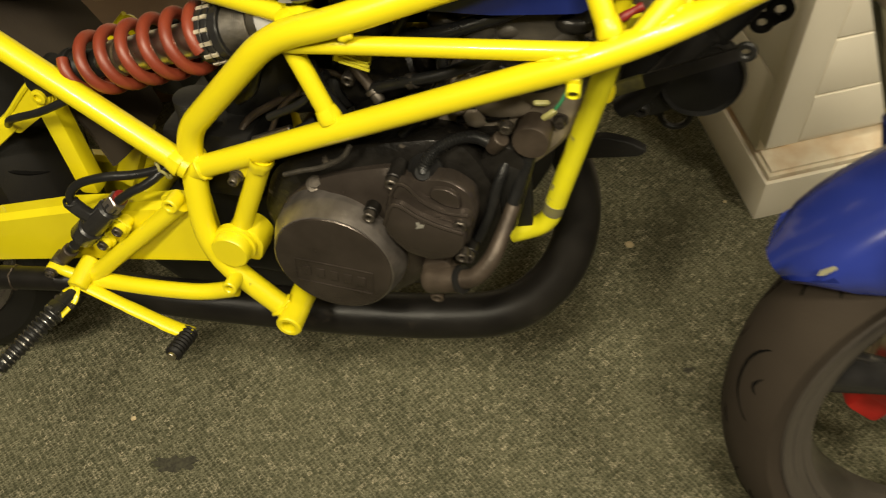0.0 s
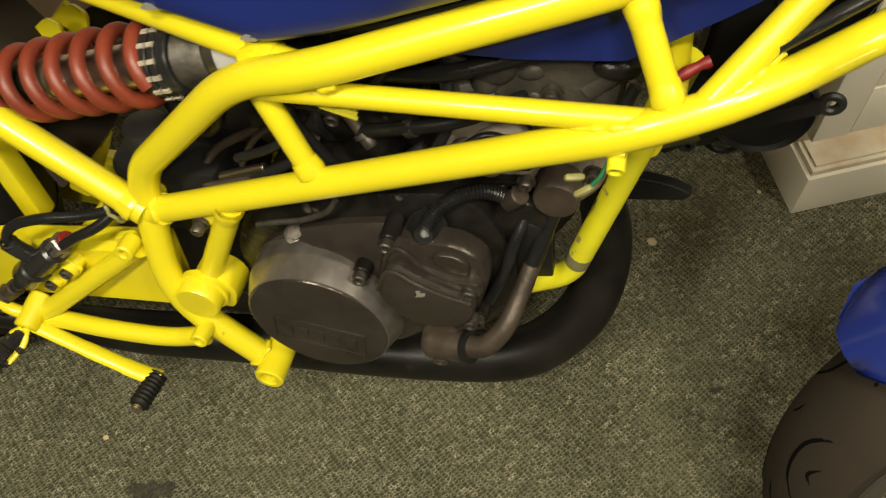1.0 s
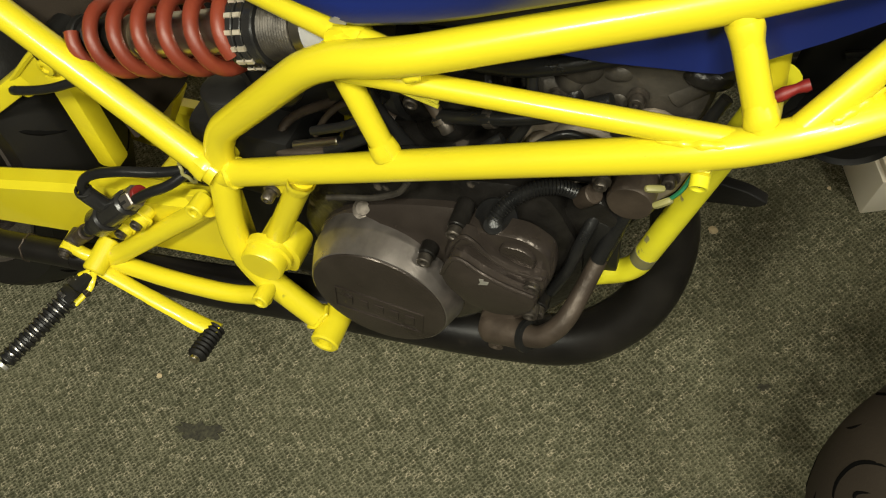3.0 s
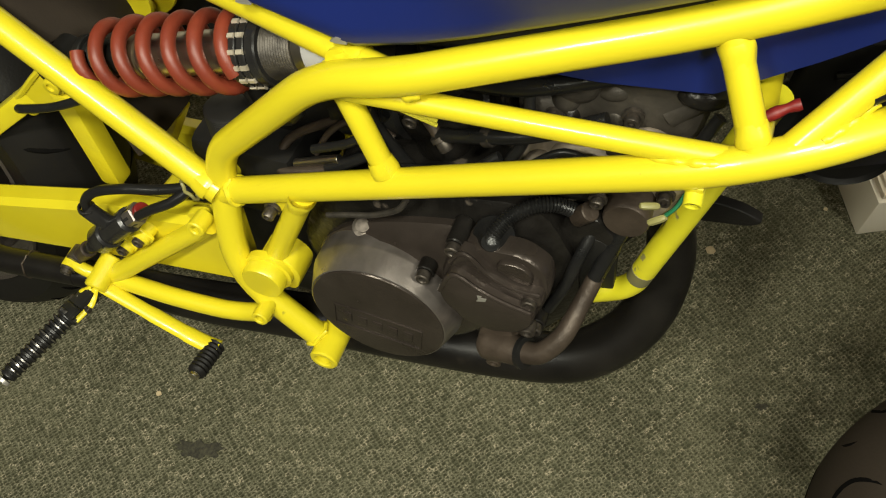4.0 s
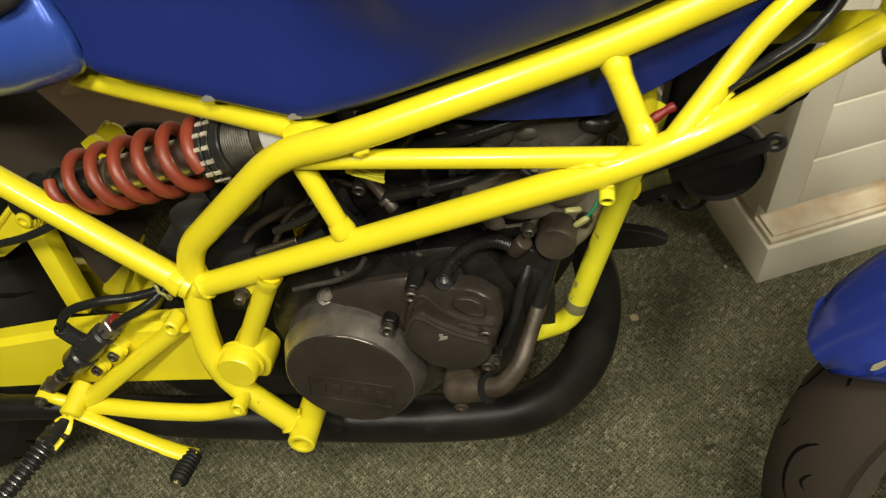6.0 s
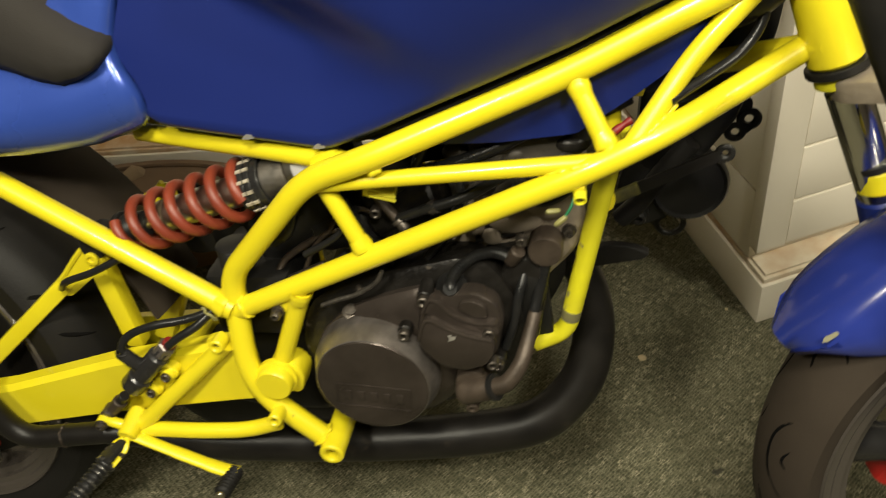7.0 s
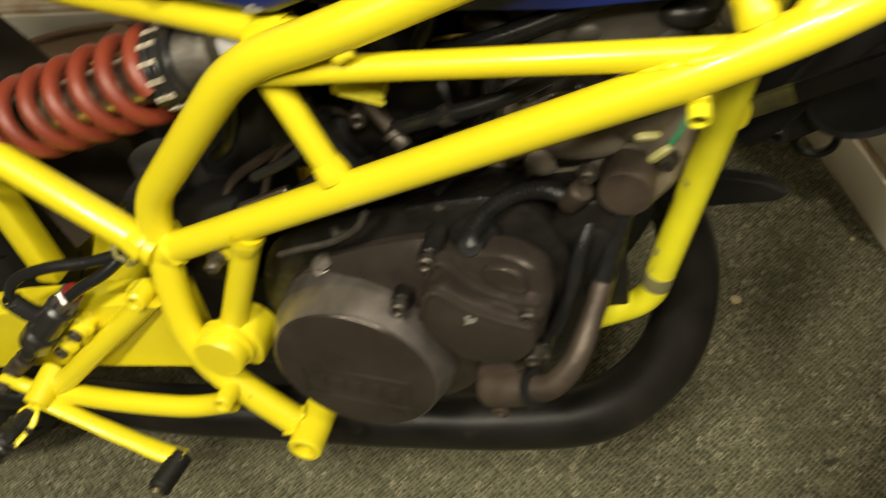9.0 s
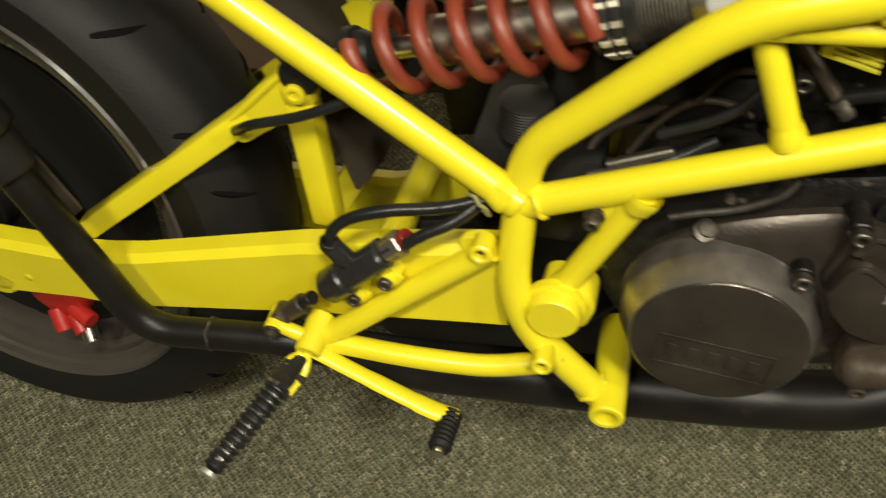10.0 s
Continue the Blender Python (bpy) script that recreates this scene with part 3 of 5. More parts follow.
both("axle_plate", lambda: slab(bmesh.new(), round_outline([(-0.15, 0.262), (-0.02, 0.249), (0.0, 0.268), (-0.03, 0.285), (-0.04, 0.33), (-0.15, 0.33)], 0.008), 0.085, 0.121, side_plane(0, 0, 0), 0.003), YELLOW)
both("axle_plate_rivet", lambda: lathe(bmesh.new(), [(0.008, 0.11), (0.0075, 0.1185), (0.004, 0.1215), (0, 0.122)], side_plane(0.012, 0, 0.284), 18), YELLOW)
both("swingarm_brace", lambda: beam((0.075, -0.088, 0.336), (0.283, -0.058, 0.503), 0.024, 0.021, 0.005), YELLOW)
part("swingarm_strut", beam((0.306, -0.068, 0.378), (0.297, -0.070, 0.500), 0.022, 0.024, 0.005), YELLOW, bike)
part("swingarm_strut", beam((0.275, 0.085, 0.49), (0.318, 0.032, 0.388), 0.024, 0.026, 0.005), YELLOW, bike)
part("swingarm_strut", beam((0.319, 0.032, 0.394), (0.275, 0.028, 0.31), 0.03, 0.026, 0.005), YELLOW, bike)
part("swingarm_bridge", tube([(0.36, -0.09, 0.365), (0.36, 0.09, 0.345)], 0.014), YELLOW, bike)
part("under_seat_tube", tube([(0.33, 0.0, 0.646), (0.60, 0.0, 0.603)], 0.0085), YELLOW, bike)


def clevis():
    """Two folded plates that carry on from the brace and hold the shock's bolt."""
    bm = bmesh.new()
    out = round_outline([(0.226, 0.464), (0.240, 0.449), (0.279, 0.478), (0.300, 0.492), (0.314, 0.508), (0.312, 0.526), (0.298, 0.532), (0.268, 0.508)], 0.010)
    for low, high in ((0.070, 0.0745), (0.036, 0.0405)):
        slab(bm, out, low, high, side_plane(0, 0, 0), 0.0012)
    sweep(bm, spline([(0.226, -0.072, 0.465), (0.246, -0.0735, 0.484), (0.270, -0.074, 0.509), (0.292, -0.0725, 0.530)], 6), 0.0034, 8)
    return bm


both("shock_bracket", clevis, YELLOW)
both("bracket_washer", lambda: lathe(bmesh.new(), [(0.0, 0.074), (0.0135, 0.074), (0.0135, 0.0770), (0.0, 0.0770)], side_plane(0.297, 0, 0.513), 28), YELLOW)
both("bracket_bolt", lambda: hex_bolt(bmesh.new(), (0.297, -0.0770, 0.513), (0.297, -0.0840, 0.513), 0.0085), YELLOW)
part("shock_lug", beam((0.298, -0.066, 0.515), (0.298, 0.085, 0.515), 0.022, 0.022, 0.004), YELLOW, bike)

# -- shock absorber --
S0, S1 = Vector((0.3213, -0.0611, 0.5337)), Vector((0.5190, -0.0700, 0.6055))
SD = (S1 - S0).normalized()


def along(d, r=0.0, a=0.0):
    side = Vector((0, -1, 0))
    up = side.cross(SD).normalized()
    return S0 + SD * d + side * (r * math.cos(a)) + up * (r * math.sin(a))


shock = part("shock_absorber", rod(bmesh.new(), along(-0.02), along(0.10), 0.008), STEEL, bike)


def coil(turns, d0, d1, r, wire):
    steps = int(turns * 28)
    path = []
    for k in range(steps + 1):
        s = k / steps
        path.append(along(d0 + (d1 - d0) * s, r * (0.86 + 0.14 * min(1, s * 6)), -2 * math.pi * turns * s + 0.9))
    return sweep(bmesh.new(), path, wire, 12)


part("spring", coil(6.15, 0.028, 0.201, 0.0282, 0.0061), SPRING, shock, "faded red coil spring")
part("damper_body", rod(bmesh.new(), along(0.088), along(0.205), 0.0175), STEEL, shock)
part("damper_gland", lathe(bmesh.new(), [(0.009, 0.073), (0.0145, 0.074), (0.0185, 0.079), (0.0185, 0.088), (0.0175, 0.0885)], axis_matrix(S0, S0 + SD), 28), BRASSY, shock)
part("bump_stop", lathe(bmesh.new(), [(0.008, 0.016), (0.017, 0.016), (0.0175, 0.03), (0.013, 0.036), (0.016, 0.042), (0.014, 0.052), (0.008, 0.054)], axis_matrix(S0, S0 + SD), 28), BLACK, shock)
part("lower_seat", rod(bmesh.new(), along(0.016), along(0.0245), 0.0215), BLACK, shock)
part("lower_eye", rod(bmesh.new(), along(-0.022) + Vector((0, -0.02, 0)), along(-0.022) + Vector((0, 0.02, 0)), 0.016), BLACK, shock)


def notched_ring(d, w, r):
    """A castle-nut ring: teeth and gaps round its edge."""
    m = axis_matrix(S0, S0 + SD)
    n, rows = 60, []
    for rr, h in ((0.020, d), (r, d), (r, d + w), (0.020, d + w)):
        ring = []
        for k in range(n):
            a = 2 * math.pi * k / n
            q = rr if rr < 0.021 or k % 4 < 2 else rr - 0.0065
            ring.append(m @ Vector((q * math.cos(a), q * math.sin(a), h)))
        rows.append(ring)
    return loft(bmesh.new(), rows)


for d in (0.2040, 0.2125):
    part("preload_ring", notched_ring(d, 0.0062, 0.0305), RINGS, shock, "notched steel preload ring")
for d in (0.2040, 0.2125):
    part("ring_core", rod(bmesh.new(), along(d), along(d + 0.0062), 0.0295), BLACK_GLOSS, shock)
part("spring_seat", rod(bmesh.new(), along(0.1985), along(0.2038), 0.0285), BLACK_GLOSS, shock)
part("ring_spacer", rod(bmesh.new(), along(0.2103), along(0.2124), 0.0270), BLACK_GLOSS, shock)
part("ring_spacer", rod(bmesh.new(), along(0.2188), along(0.2285), 0.0290), BLACK_GLOSS, shock)
bm = bmesh.new()
lathe(bm, [(0.0232 if k % 2 else 0.0242, 0.2286 + 0.0012 * k) for k in range(24)], axis_matrix(S0, S0 + SD), 32)
part("threaded_body", bm, GRIMY, shock, "grimy threaded body")
part("shock_head", rod(bmesh.new(), along(0.2565), along(0.318), 0.0245), STEEL, shock)
part("sticker", lathe(bmesh.new(), [(0.0247, 0.268), (0.0249, 0.2685), (0.0249, 0.2945), (0.0247, 0.295)], axis_matrix(S0, S0 + SD), 40), PAPER, shock)
part("oil_cap", lathe(bmesh.new(), [(0.0185 + (0.0008 if k % 2 else 0), 0.0012 * k) for k in range(24)] + [(0.016, 0.0295), (0.0, 0.0295)], pose(0.468, -0.068, 0.500), 30), BLACK, bike)
part("oil_tank", block(bmesh.new(), (0.10, 0.11, 0.085), pose(0.478, -0.03, 0.452), 0.012), BLACK, bike)


# -- wheels --
def tyre_rows(r, w, bead, crown):
    rows = [(bead, -w * 0.80), (bead + 0.004, -w * 0.86), (bead + 0.016, -w * 0.94)]
    for k in range(17):
        a = -1.25 + 2.5 * k / 16
        rows.append((r - crown * (1 - math.cos(a)), w * math.sin(a) / math.sin(1.25)))
    return rows + [(bead + 0.016, w * 0.94), (bead + 0.004, w * 0.86), (bead, w * 0.80)]


def sipe(bm, r, w, crown, points, thick):
    """A groove: points of (turn, lean) over the tread."""
    path = []
    for th, a in points:
        rr = r - crown * (1 - math.cos(a)) - thick * 0.82
        path.append((rr * math.cos(th), w * math.sin(a) / math.sin(1.25), rr * math.sin(th)))
    path = spline(path, 5)
    n = len(path) - 1
    sweep(bm, path, [thick * (0.25 + 0.75 * math.sin(math.pi * min(max(i / n, 0.04), 0.96)) ** 0.5) for i in range(n + 1)], 6)


def wheel(name, r, w, crown, rim_r, grooves, count, label, spoke_turn, rubber):
    hub = part(name, lathe(bmesh.new(), [(0.010, -w * 0.95), (0.030, -w * 0.95), (0.026, 0), (0.030, w * 0.95), (0.010, w * 0.95)], pose(0, 0, 0, 90), 32), BLACK, bike, label)
    part("tyre", lathe(bmesh.new(), tyre_rows(r, w, rim_r, crown), pose(0, 0, 0, 90), 120, False), rubber, hub, "worn black tyre")
    for k in range(count):
        for sgn, shift in ((1, 0.0), (-1, 0.5)):
            for g, thick in grooves:
                bm = bmesh.new()
                sipe(bm, r, w, crown, [(2 * math.pi * (k + shift) / count + t, sgn * a) for t, a in g], thick)
                part("tread_groove", bm, GROOVE, hub)
    side = [(0.007, 0.94), (0.009, 0.90), (0.003, 0.87), (-0.003, 0.84), (-0.006, 0.79), (-0.014, 0.77), (-0.016, 0.66), (-0.024, 0.62), (-0.026, 0.48), (-0.030, 0.30)]
    rim = [(rim_r + a, -w * b) for a, b in side] + [(rim_r - 0.032, 0)] + [(rim_r + a, w * b) for a, b in reversed(side)]
    rim += [(rim_r - 0.002, w * 0.7), (rim_r - 0.018, 0), (rim_r - 0.002, -w * 0.7), rim[0]]
    part("rim", lathe(bmesh.new(), rim, pose(0, 0, 0, 90), 96, False), RIM, hub, "satin black painted rim", sharp=25)
    for k in range(3):
        a = 2 * math.pi * k / 3 + spoke_turn
        c, s = math.cos(a), math.sin(a)
        path = rounded([(0.02 * c, 0, 0.02 * s), (0.10 * c, 0, 0.10 * s), ((rim_r - 0.016) * c, 0, (rim_r - 0.016) * s)], 0.03)
        part("spoke", sweep(bmesh.new(), path, [0.022] + [0.017] * (len(path) - 2) + [0.026], 14), BLACK_GLOSS, hub)
    return hub


REAR_GROOVES = [([(-0.075, 0.24), (-0.060, 0.42), (-0.030, 0.66), (0.0, 0.84), (0.020, 0.95)], 0.0050), ([(0.175, 0.40), (0.160, 0.52), (0.185, 0.72), (0.215, 0.90), (0.225, 1.0)], 0.0046)]
FRONT_GROOVES = [([(-0.02, 0.80), (0.03, 0.50), (0.12, 0.30), (0.24, 0.34), (0.33, 0.62), (0.36, 0.92)], 0.0034), ([(0.10, 0.78), (0.18, 0.62), (0.22, 0.80)], 0.0026), ([(0.30, 0.10), (0.42, 0.22), (0.50, 0.52)], 0.0030)]
rear = wheel("rear_wheel", 0.302, 0.073, 0.055, 0.222, REAR_GROOVES, 11, "black rear wheel with a wide worn tyre", 0.4, RUBBER)
rear.matrix_basis = pose(-0.062, 0.000, 0.3010, -5.7, 0, -3.9)
part("brake_disc", ring_tube(bmesh.new(), (0, -0.062, 0), (0, -0.066, 0), 0.105, 0.072, 64), GRIMY, rear)

part("wheel_web", lathe(bmesh.new(), [(0.02, 0.044), (0.10, 0.040), (0.176, 0.034), (0.178, 0.030), (0.10, 0.032), (0.02, 0.036)], pose(0, 0, 0, 90), 64), RUBBER, rear)
front = wheel("front_wheel", 0.293, 0.0555, 0.050, 0.236, FRONT_GROOVES, 10, "black front wheel turned to one side", 0.9, LIT_DUSTY_RUBBER)
front.matrix_basis = FRONT.copy()
part("brake_disc", ring_tube(bmesh.new(), (0, 0.056, 0), (0, 0.060, 0), 0.14, 0.1, 64), STEEL, front)
part("front_caliper", block(bmesh.new(), (0.046, 0.036, 0.076), pose(-0.108, 0.055, -0.052, 0, 35, 0), 0.008), RED, front, "red front brake caliper")
part("caliper_pad", block(bmesh.new(), (0.034, 0.02, 0.034), pose(-0.116, 0.038, -0.034, 0, 35, 0), 0.004), RED, front)
part("caliper_bracket", block(bmesh.new(), (0.03, 0.012, 0.06), pose(-0.090, 0.048, -0.006, 0, 20, 0), 0.004), RINGS, front)
part("axle_nut", rod(bmesh.new(), (0, -0.052, 0), (0, -0.066, 0), 0.014), BOLT, front)


# -- fork --
def leg_at(d, side, ahead=0.0):
    """A point beside a fork leg: d up the leg, ahead of its axis."""
    off = -0.002 + (0.2 if d < 0.34 else 0.04) * (d - 0.34) + ahead
    return FRONT @ (Vector((-0.02, side, 0)) + UPWARD * d + Vector((math.cos(RAKE), 0, math.sin(RAKE))) * off)


for sgn in (-1, 1):
    s = sgn * 0.083
    leg = part("fork_leg", rod(bmesh.new(), leg_at(-0.01, s), leg_at(0.306, s), 0.0245), BLUE, bike, "blue fork slider")
    part("fork_collar", rod(bmesh.new(), leg_at(0.314, s), leg_at(0.340, s), 0.0235), YELLOW, leg)
    part("bleed_screw", rod(bmesh.new(), leg_at(0.303, s, -0.010), leg_at(0.316, s, -0.010), 0.008), YELLOW, leg)
    part("dust_seal", rod(bmesh.new(), leg_at(0.340, s), leg_at(0.349, s), 0.0240), BLACK, leg)
    part("fork_tube", rod(bmesh.new(), leg_at(0.29, s), leg_at(0.43, s), 0.0205), CHROME, leg, "polished chrome fork tube")
    part("fork_shroud", rod(bmesh.new(), leg_at(0.446, s), leg_at(0.70, s), 0.0165), BLACK, leg)
yoke = round_outline([(-0.012, -0.022), (0.014, -0.056), (0.036, -0.104), (0.066, -0.106), (0.070, -0.03), (0.070, 0.03), (0.066, 0.106), (0.010, 0.104), (-0.004, 0.050), (-0.012, 0.022)], 0.010)
across = FRONT.to_3x3() @ Vector((0, 1, 0))
across = (across - HD * across.dot(HD) / HD.length_squared).normalized()
ahead = across.cross(HD).normalized()
YOKE = Matrix((ahead.to_4d(), across.to_4d(), HD.normalized().to_4d(), (0, 0, 0, 1))).transposed()
for k in range(3):
    YOKE[3][k] = 0.0
YOKE.translation = HB - HD * 0.030
part("fork_yoke", slab(bmesh.new(), yoke, 0.0, 0.020, YOKE, 0.003), ALLOY, bike, "dull aluminium fork yoke")


def smooth(a, b, v):
    v = max(0.0, min(1.0, (v - a) / (b - a)))
    return v * v * (3 - 2 * v)


def fender():
    rings = []
    for k in range(33):
        s = k / 32
        a = radians(149.5 - 114.5 * s)
        tip = min(1.0, (s / 0.07) ** 0.5)
        fade = min(1.0, ((1 - s) / 0.1) ** 0.5)
        w = (0.026 + 0.032 * tip) * (0.3 + 0.7 * fade)
        skirt = max(0.010, 0.331 - max(0.178 / max(math.sin(a), 0.2), 0.218))
        prof = [(-1.0, -skirt), (-1.0, -skirt * 0.55), (-0.95, -0.016), (-0.80, -0.005), (-0.5, 0.001), (0, 0.003), (0.5, 0.001), (0.80, -0.005), (0.95, -0.016), (1.0, -skirt * 0.55), (1.0, -skirt)]
        ring = []
        for y, h in prof + [(y * 0.955, h - 0.003) for y, h in reversed(prof)]:
            rr = 0.331 + h
            ring.append((rr * math.cos(a), y * w, rr * math.sin(a)))
        rings.append(ring)
    return loft(bmesh.new(), rings)


fend = part("front_fender", fender(), BLUE_DEEP, bike, "blue front mudguard with small chips", sharp=60)
fend.matrix_basis = FRONT.copy()
chip = part("paint_chip", slab(bmesh.new(), round_outline([(-0.009, -0.0015), (-0.004, -0.003), (0.008, -0.0015), (0.007, 0.002), (-0.005, 0.002)], 0.0015), 0, 0.0005, pose(-0.2560, -0.0520, 0.1985, 52, -22, 8), 0), PRIMER, fend, "bare chip in the paint")


# -- tank, tail and seat --
def closed(half):
    """A half section (its y measured from the middle plane) and its mirror image, as one ring."""
    ring = half + [(x, -y, z) for x, y, z in reversed(half) if abs(y) > 1e-6]
    return [(x, y + middle(x, z) * KEEP, z) for x, y, z in ring]


KEEP = 0.35


def rear_sweep(z):
    """How far the joint between tank and tail lies behind its lowest corner at the height z."""
    return float(np.interp(z, (0.705, 0.725, 0.745, 0.762, 0.785, 0.81, 0.90), (0.0, 0.008, 0.020, 0.022, 0.013, 0.003, -0.03)))


def tank():
    """Rings along the bike; the lower rear side is a knee recess with a rounded end that leans in, the rest flares out over it."""
    rings = []
    xs = (0.425, 0.436, 0.54, 0.615, 0.665, 0.70, 0.775, 0.845, 0.90, 0.97, 1.0)
    for n in range(57):
        x = 0.425 + 0.575 * n / 56
        belly = float(np.interp(x, xs, (0.700, 0.690, 0.668, 0.657, 0.652, 0.650, 0.650, 0.655, 0.69, 0.74, 0.78)))
        low = float(np.interp(x, xs, (0.683, 0.678, 0.668, 0.663, 0.684, 0.701, 0.729, 0.755, 0.778, 0.803, 0.815)))
        top = float(np.interp(x, xs, (0.86, 0.875, 0.90, 0.92, 0.935, 0.945, 0.955, 0.955, 0.94, 0.91, 0.88)))
        edge = float(np.interp(x, xs, (0.080, 0.083, 0.095, 0.106, 0.114, 0.118, 0.110, 0.099, 0.086, 0.068, 0.060)))
        belly = min(belly, low - 0.006)
        half = [(x, 0.0, belly), (x, -0.45 * edge, belly), (x, -0.68 * edge, belly + 0.004), (x, -0.74 * edge, (belly + low) / 2), (x, -0.80 * edge, low - 0.002), (x, -edge, low)]
        for k in range(19):
            z = low + 0.006 + (top - low - 0.006) * 0.78 * k / 18
            pad_end = float(np.interp(z, (0.675, 0.692, 0.7215, 0.743, 0.775, 0.804, 0.86), (0.655, 0.684, 0.697, 0.688, 0.656, 0.608, 0.50)))
            out = smooth(-0.075, 0.075, x - pad_end)
            pad = edge + 0.006 - 0.18 * (z - low)
            over = edge + 0.002 + (0.045 + 0.045 * smooth(0.64, 0.80, x)) * (1 - math.exp(-8 * (z - low)))
            half.append((x, -(pad + (over - pad) * out), z))
        y = half[-1][1]
        half += [(x, y * 0.82, low + (top - low) * 0.88), (x, y * 0.45, low + (top - low) * 0.97), (x, 0.0, top)]
        k = max(0.0, min(1.0, (0.56 - x) / 0.12))
        rings.append(closed([(q - k * rear_sweep(z), y, z) for q, y, z in half]))
    return loft(bmesh.new(), rings)


# black strip standing in for the shadow under the tank's lower edge
both("tank_shade_strip", lambda: sweep(bmesh.new(), spline([(0.64, -0.094, 0.670), (0.70, -0.101, 0.689), (0.775, -0.092, 0.718), (0.842, -0.081, 0.744), (0.90, -0.069, 0.767)], 6), 0.0055, 10), RUBBER)
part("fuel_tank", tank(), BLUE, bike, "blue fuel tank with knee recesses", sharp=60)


for x, y, z in ((0.5326, -0.0940, 0.6730), (0.6074, -0.1060, 0.6684)):
    part("paint_chip", slab(bmesh.new(), round_outline([(-0.006, -0.002), (-0.002, -0.003), (0.007, -0.002), (0.005, 0.002), (-0.001, 0.0025)], 0.001), 0, 0.0035, Matrix.Translation((x, y, z)) @ side_plane(0, 0, 0), 0.0005), CHIP, bike, "pale chip on the tank's edge")


def tail():
    rings = []
    for x, low, s, top in ((0.4205, 0.694, 0.62, 0.90), (0.4185, 0.682, 0.70, 0.902), (0.4110, 0.673, 0.75, 0.903), (0.3960, 0.667, 0.79, 0.895), (0.3780, 0.662, 0.82, 0.870), (0.3600, 0.657, 0.86, 0.830), (0.32, 0.652, 0.91, 0.80), (0.2800, 0.648, 0.94, 0.78), (0.22, 0.650, 1.05, 0.79), (0.05, 0.67, 1.0, 0.80), (-0.2, 0.75, 0.7, 0.84), (-0.33, 0.82, 0.3, 0.86)):
        h = top - low
        half = [(x, 0, low + 0.02), (x, -0.07 * s, low + 0.006), (x, -0.095 * s, low), (x, -0.108 * s, low + 0.006), (x, -0.121 * s, low + 0.030), (x, -0.123 * s, low + 0.045), (x, -0.119 * s, low + min(0.060, h * 0.6)), (x, -0.110 * s, low + min(0.078, h * 0.7)), (x, -0.102 * s, low + min(0.095, h * 0.8)), (x, -0.094 * s, low + h * 0.87), (x, -0.06 * s, low + h * 0.97), (x, 0, top)]
        k = max(0.0, min(1.0, (x - 0.34) / 0.06))
        rings.append(closed([(q - k * rear_sweep(z), y, z) for q, y, z in half]))
    return loft(bmesh.new(), rings)


part("tail_unit", tail(), BLUE_GLOSS, bike, "blue tail unit", sharp=70)


def seat_pad():
    rings = []
    for x, low, high, w in ((0.4020, 0.757, 0.766, 0.080), (0.3990, 0.750, 0.770, 0.096), (0.3900, 0.741, 0.776, 0.104), (0.3760, 0.734, 0.786, 0.108), (0.3527, 0.7266, 0.806, 0.110), (0.3277, 0.7310, 0.835, 0.110), (0.2951, 0.7430, 0.865, 0.109), (0.2163, 0.763, 0.87, 0.106), (0.0, 0.79, 0.87, 0.10), (-0.12, 0.81, 0.88, 0.09)):
        h = high - low
        half = [(x, 0, low + 0.004), (x, -w * 0.90, low + 0.001), (x, -w * 0.985, low + h * 0.12), (x, -w, low + h * 0.35), (x, -w * 0.98, low + h * 0.6), (x, -w * 0.90, low + h * 0.85), (x, -w * 0.6, high), (x, 0, high + 0.004)]
        rings.append(closed(half))
    return loft(bmesh.new(), rings)


part("seat_pad", seat_pad(), SEAT, bike, "dark foam seat pad", sharp=80)


def mudguard():
    """An added dark sheet bent round the front of the rear tyre, to block the view through."""
    rings = []
    for k in range(15):
        a = radians(14 + 5.2 * k)
        ring = []
        for r in (0.412, 0.408):
            row = [(-0.062 + (r - 0.010 * y * y / 0.0036) * math.cos(a), y + middle(0.2, 0.5), 0.301 + (r - 0.010 * y * y / 0.0036) * math.sin(a)) for y in (-0.060, -0.045, -0.02, 0.02, 0.045, 0.060)]
            ring += row if r > 0.41 else row[::-1]
        rings.append(ring)
    return loft(bmesh.new(), rings)


# invented dark sheet that closes the view in front of the rear tyre
part("mudguard_blocker", mudguard(), LIT_DUSTY_RUBBER, bike, "dark sheet added as an inner mudguard")
# added black plate hiding lit carpet where the underside lies in shadow
part("belly_blocker", slab(bmesh.new(), round_outline([(0.27, 0.20), (0.29, 0.265), (0.42, 0.275), (0.56, 0.27), (0.58, 0.19), (0.52, 0.145), (0.33, 0.145)], 0.02), -0.012, 0.002, side_plane(0, 0, 0), 0.004), BLACK, bike, "black plate added to darken the space under the gearbox")
# two invented black plates that keep the gaps behind the swingarm dark
part("swingarm_blocker", slab(bmesh.new(), round_outline([(0.33, 0.26), (0.345, 0.345), (0.45, 0.372), (0.54, 0.37), (0.57, 0.30), (0.52, 0.235), (0.42, 0.235)], 0.02), 0.0, 0.030, side_plane(0, 0, 0), 0.004), BLACK, bike, "black plate added to fill the dark gap behind the swingarm")
part("swingarm_blocker", slab(bmesh.new(), round_outline([(0.275, 0.46), (0.300, 0.492), (0.360, 0.492), (0.42, 0.44), (0.40, 0.40), (0.30, 0.38), (0.27, 0.41)], 0.015), -0.125, -0.112, side_plane(0, 0, 0), 0.004), BLACK, bike, "black plate added to fill the dark gap behind the swingarm")

# -- engine --
SP = side_plane(0, 0, 0)
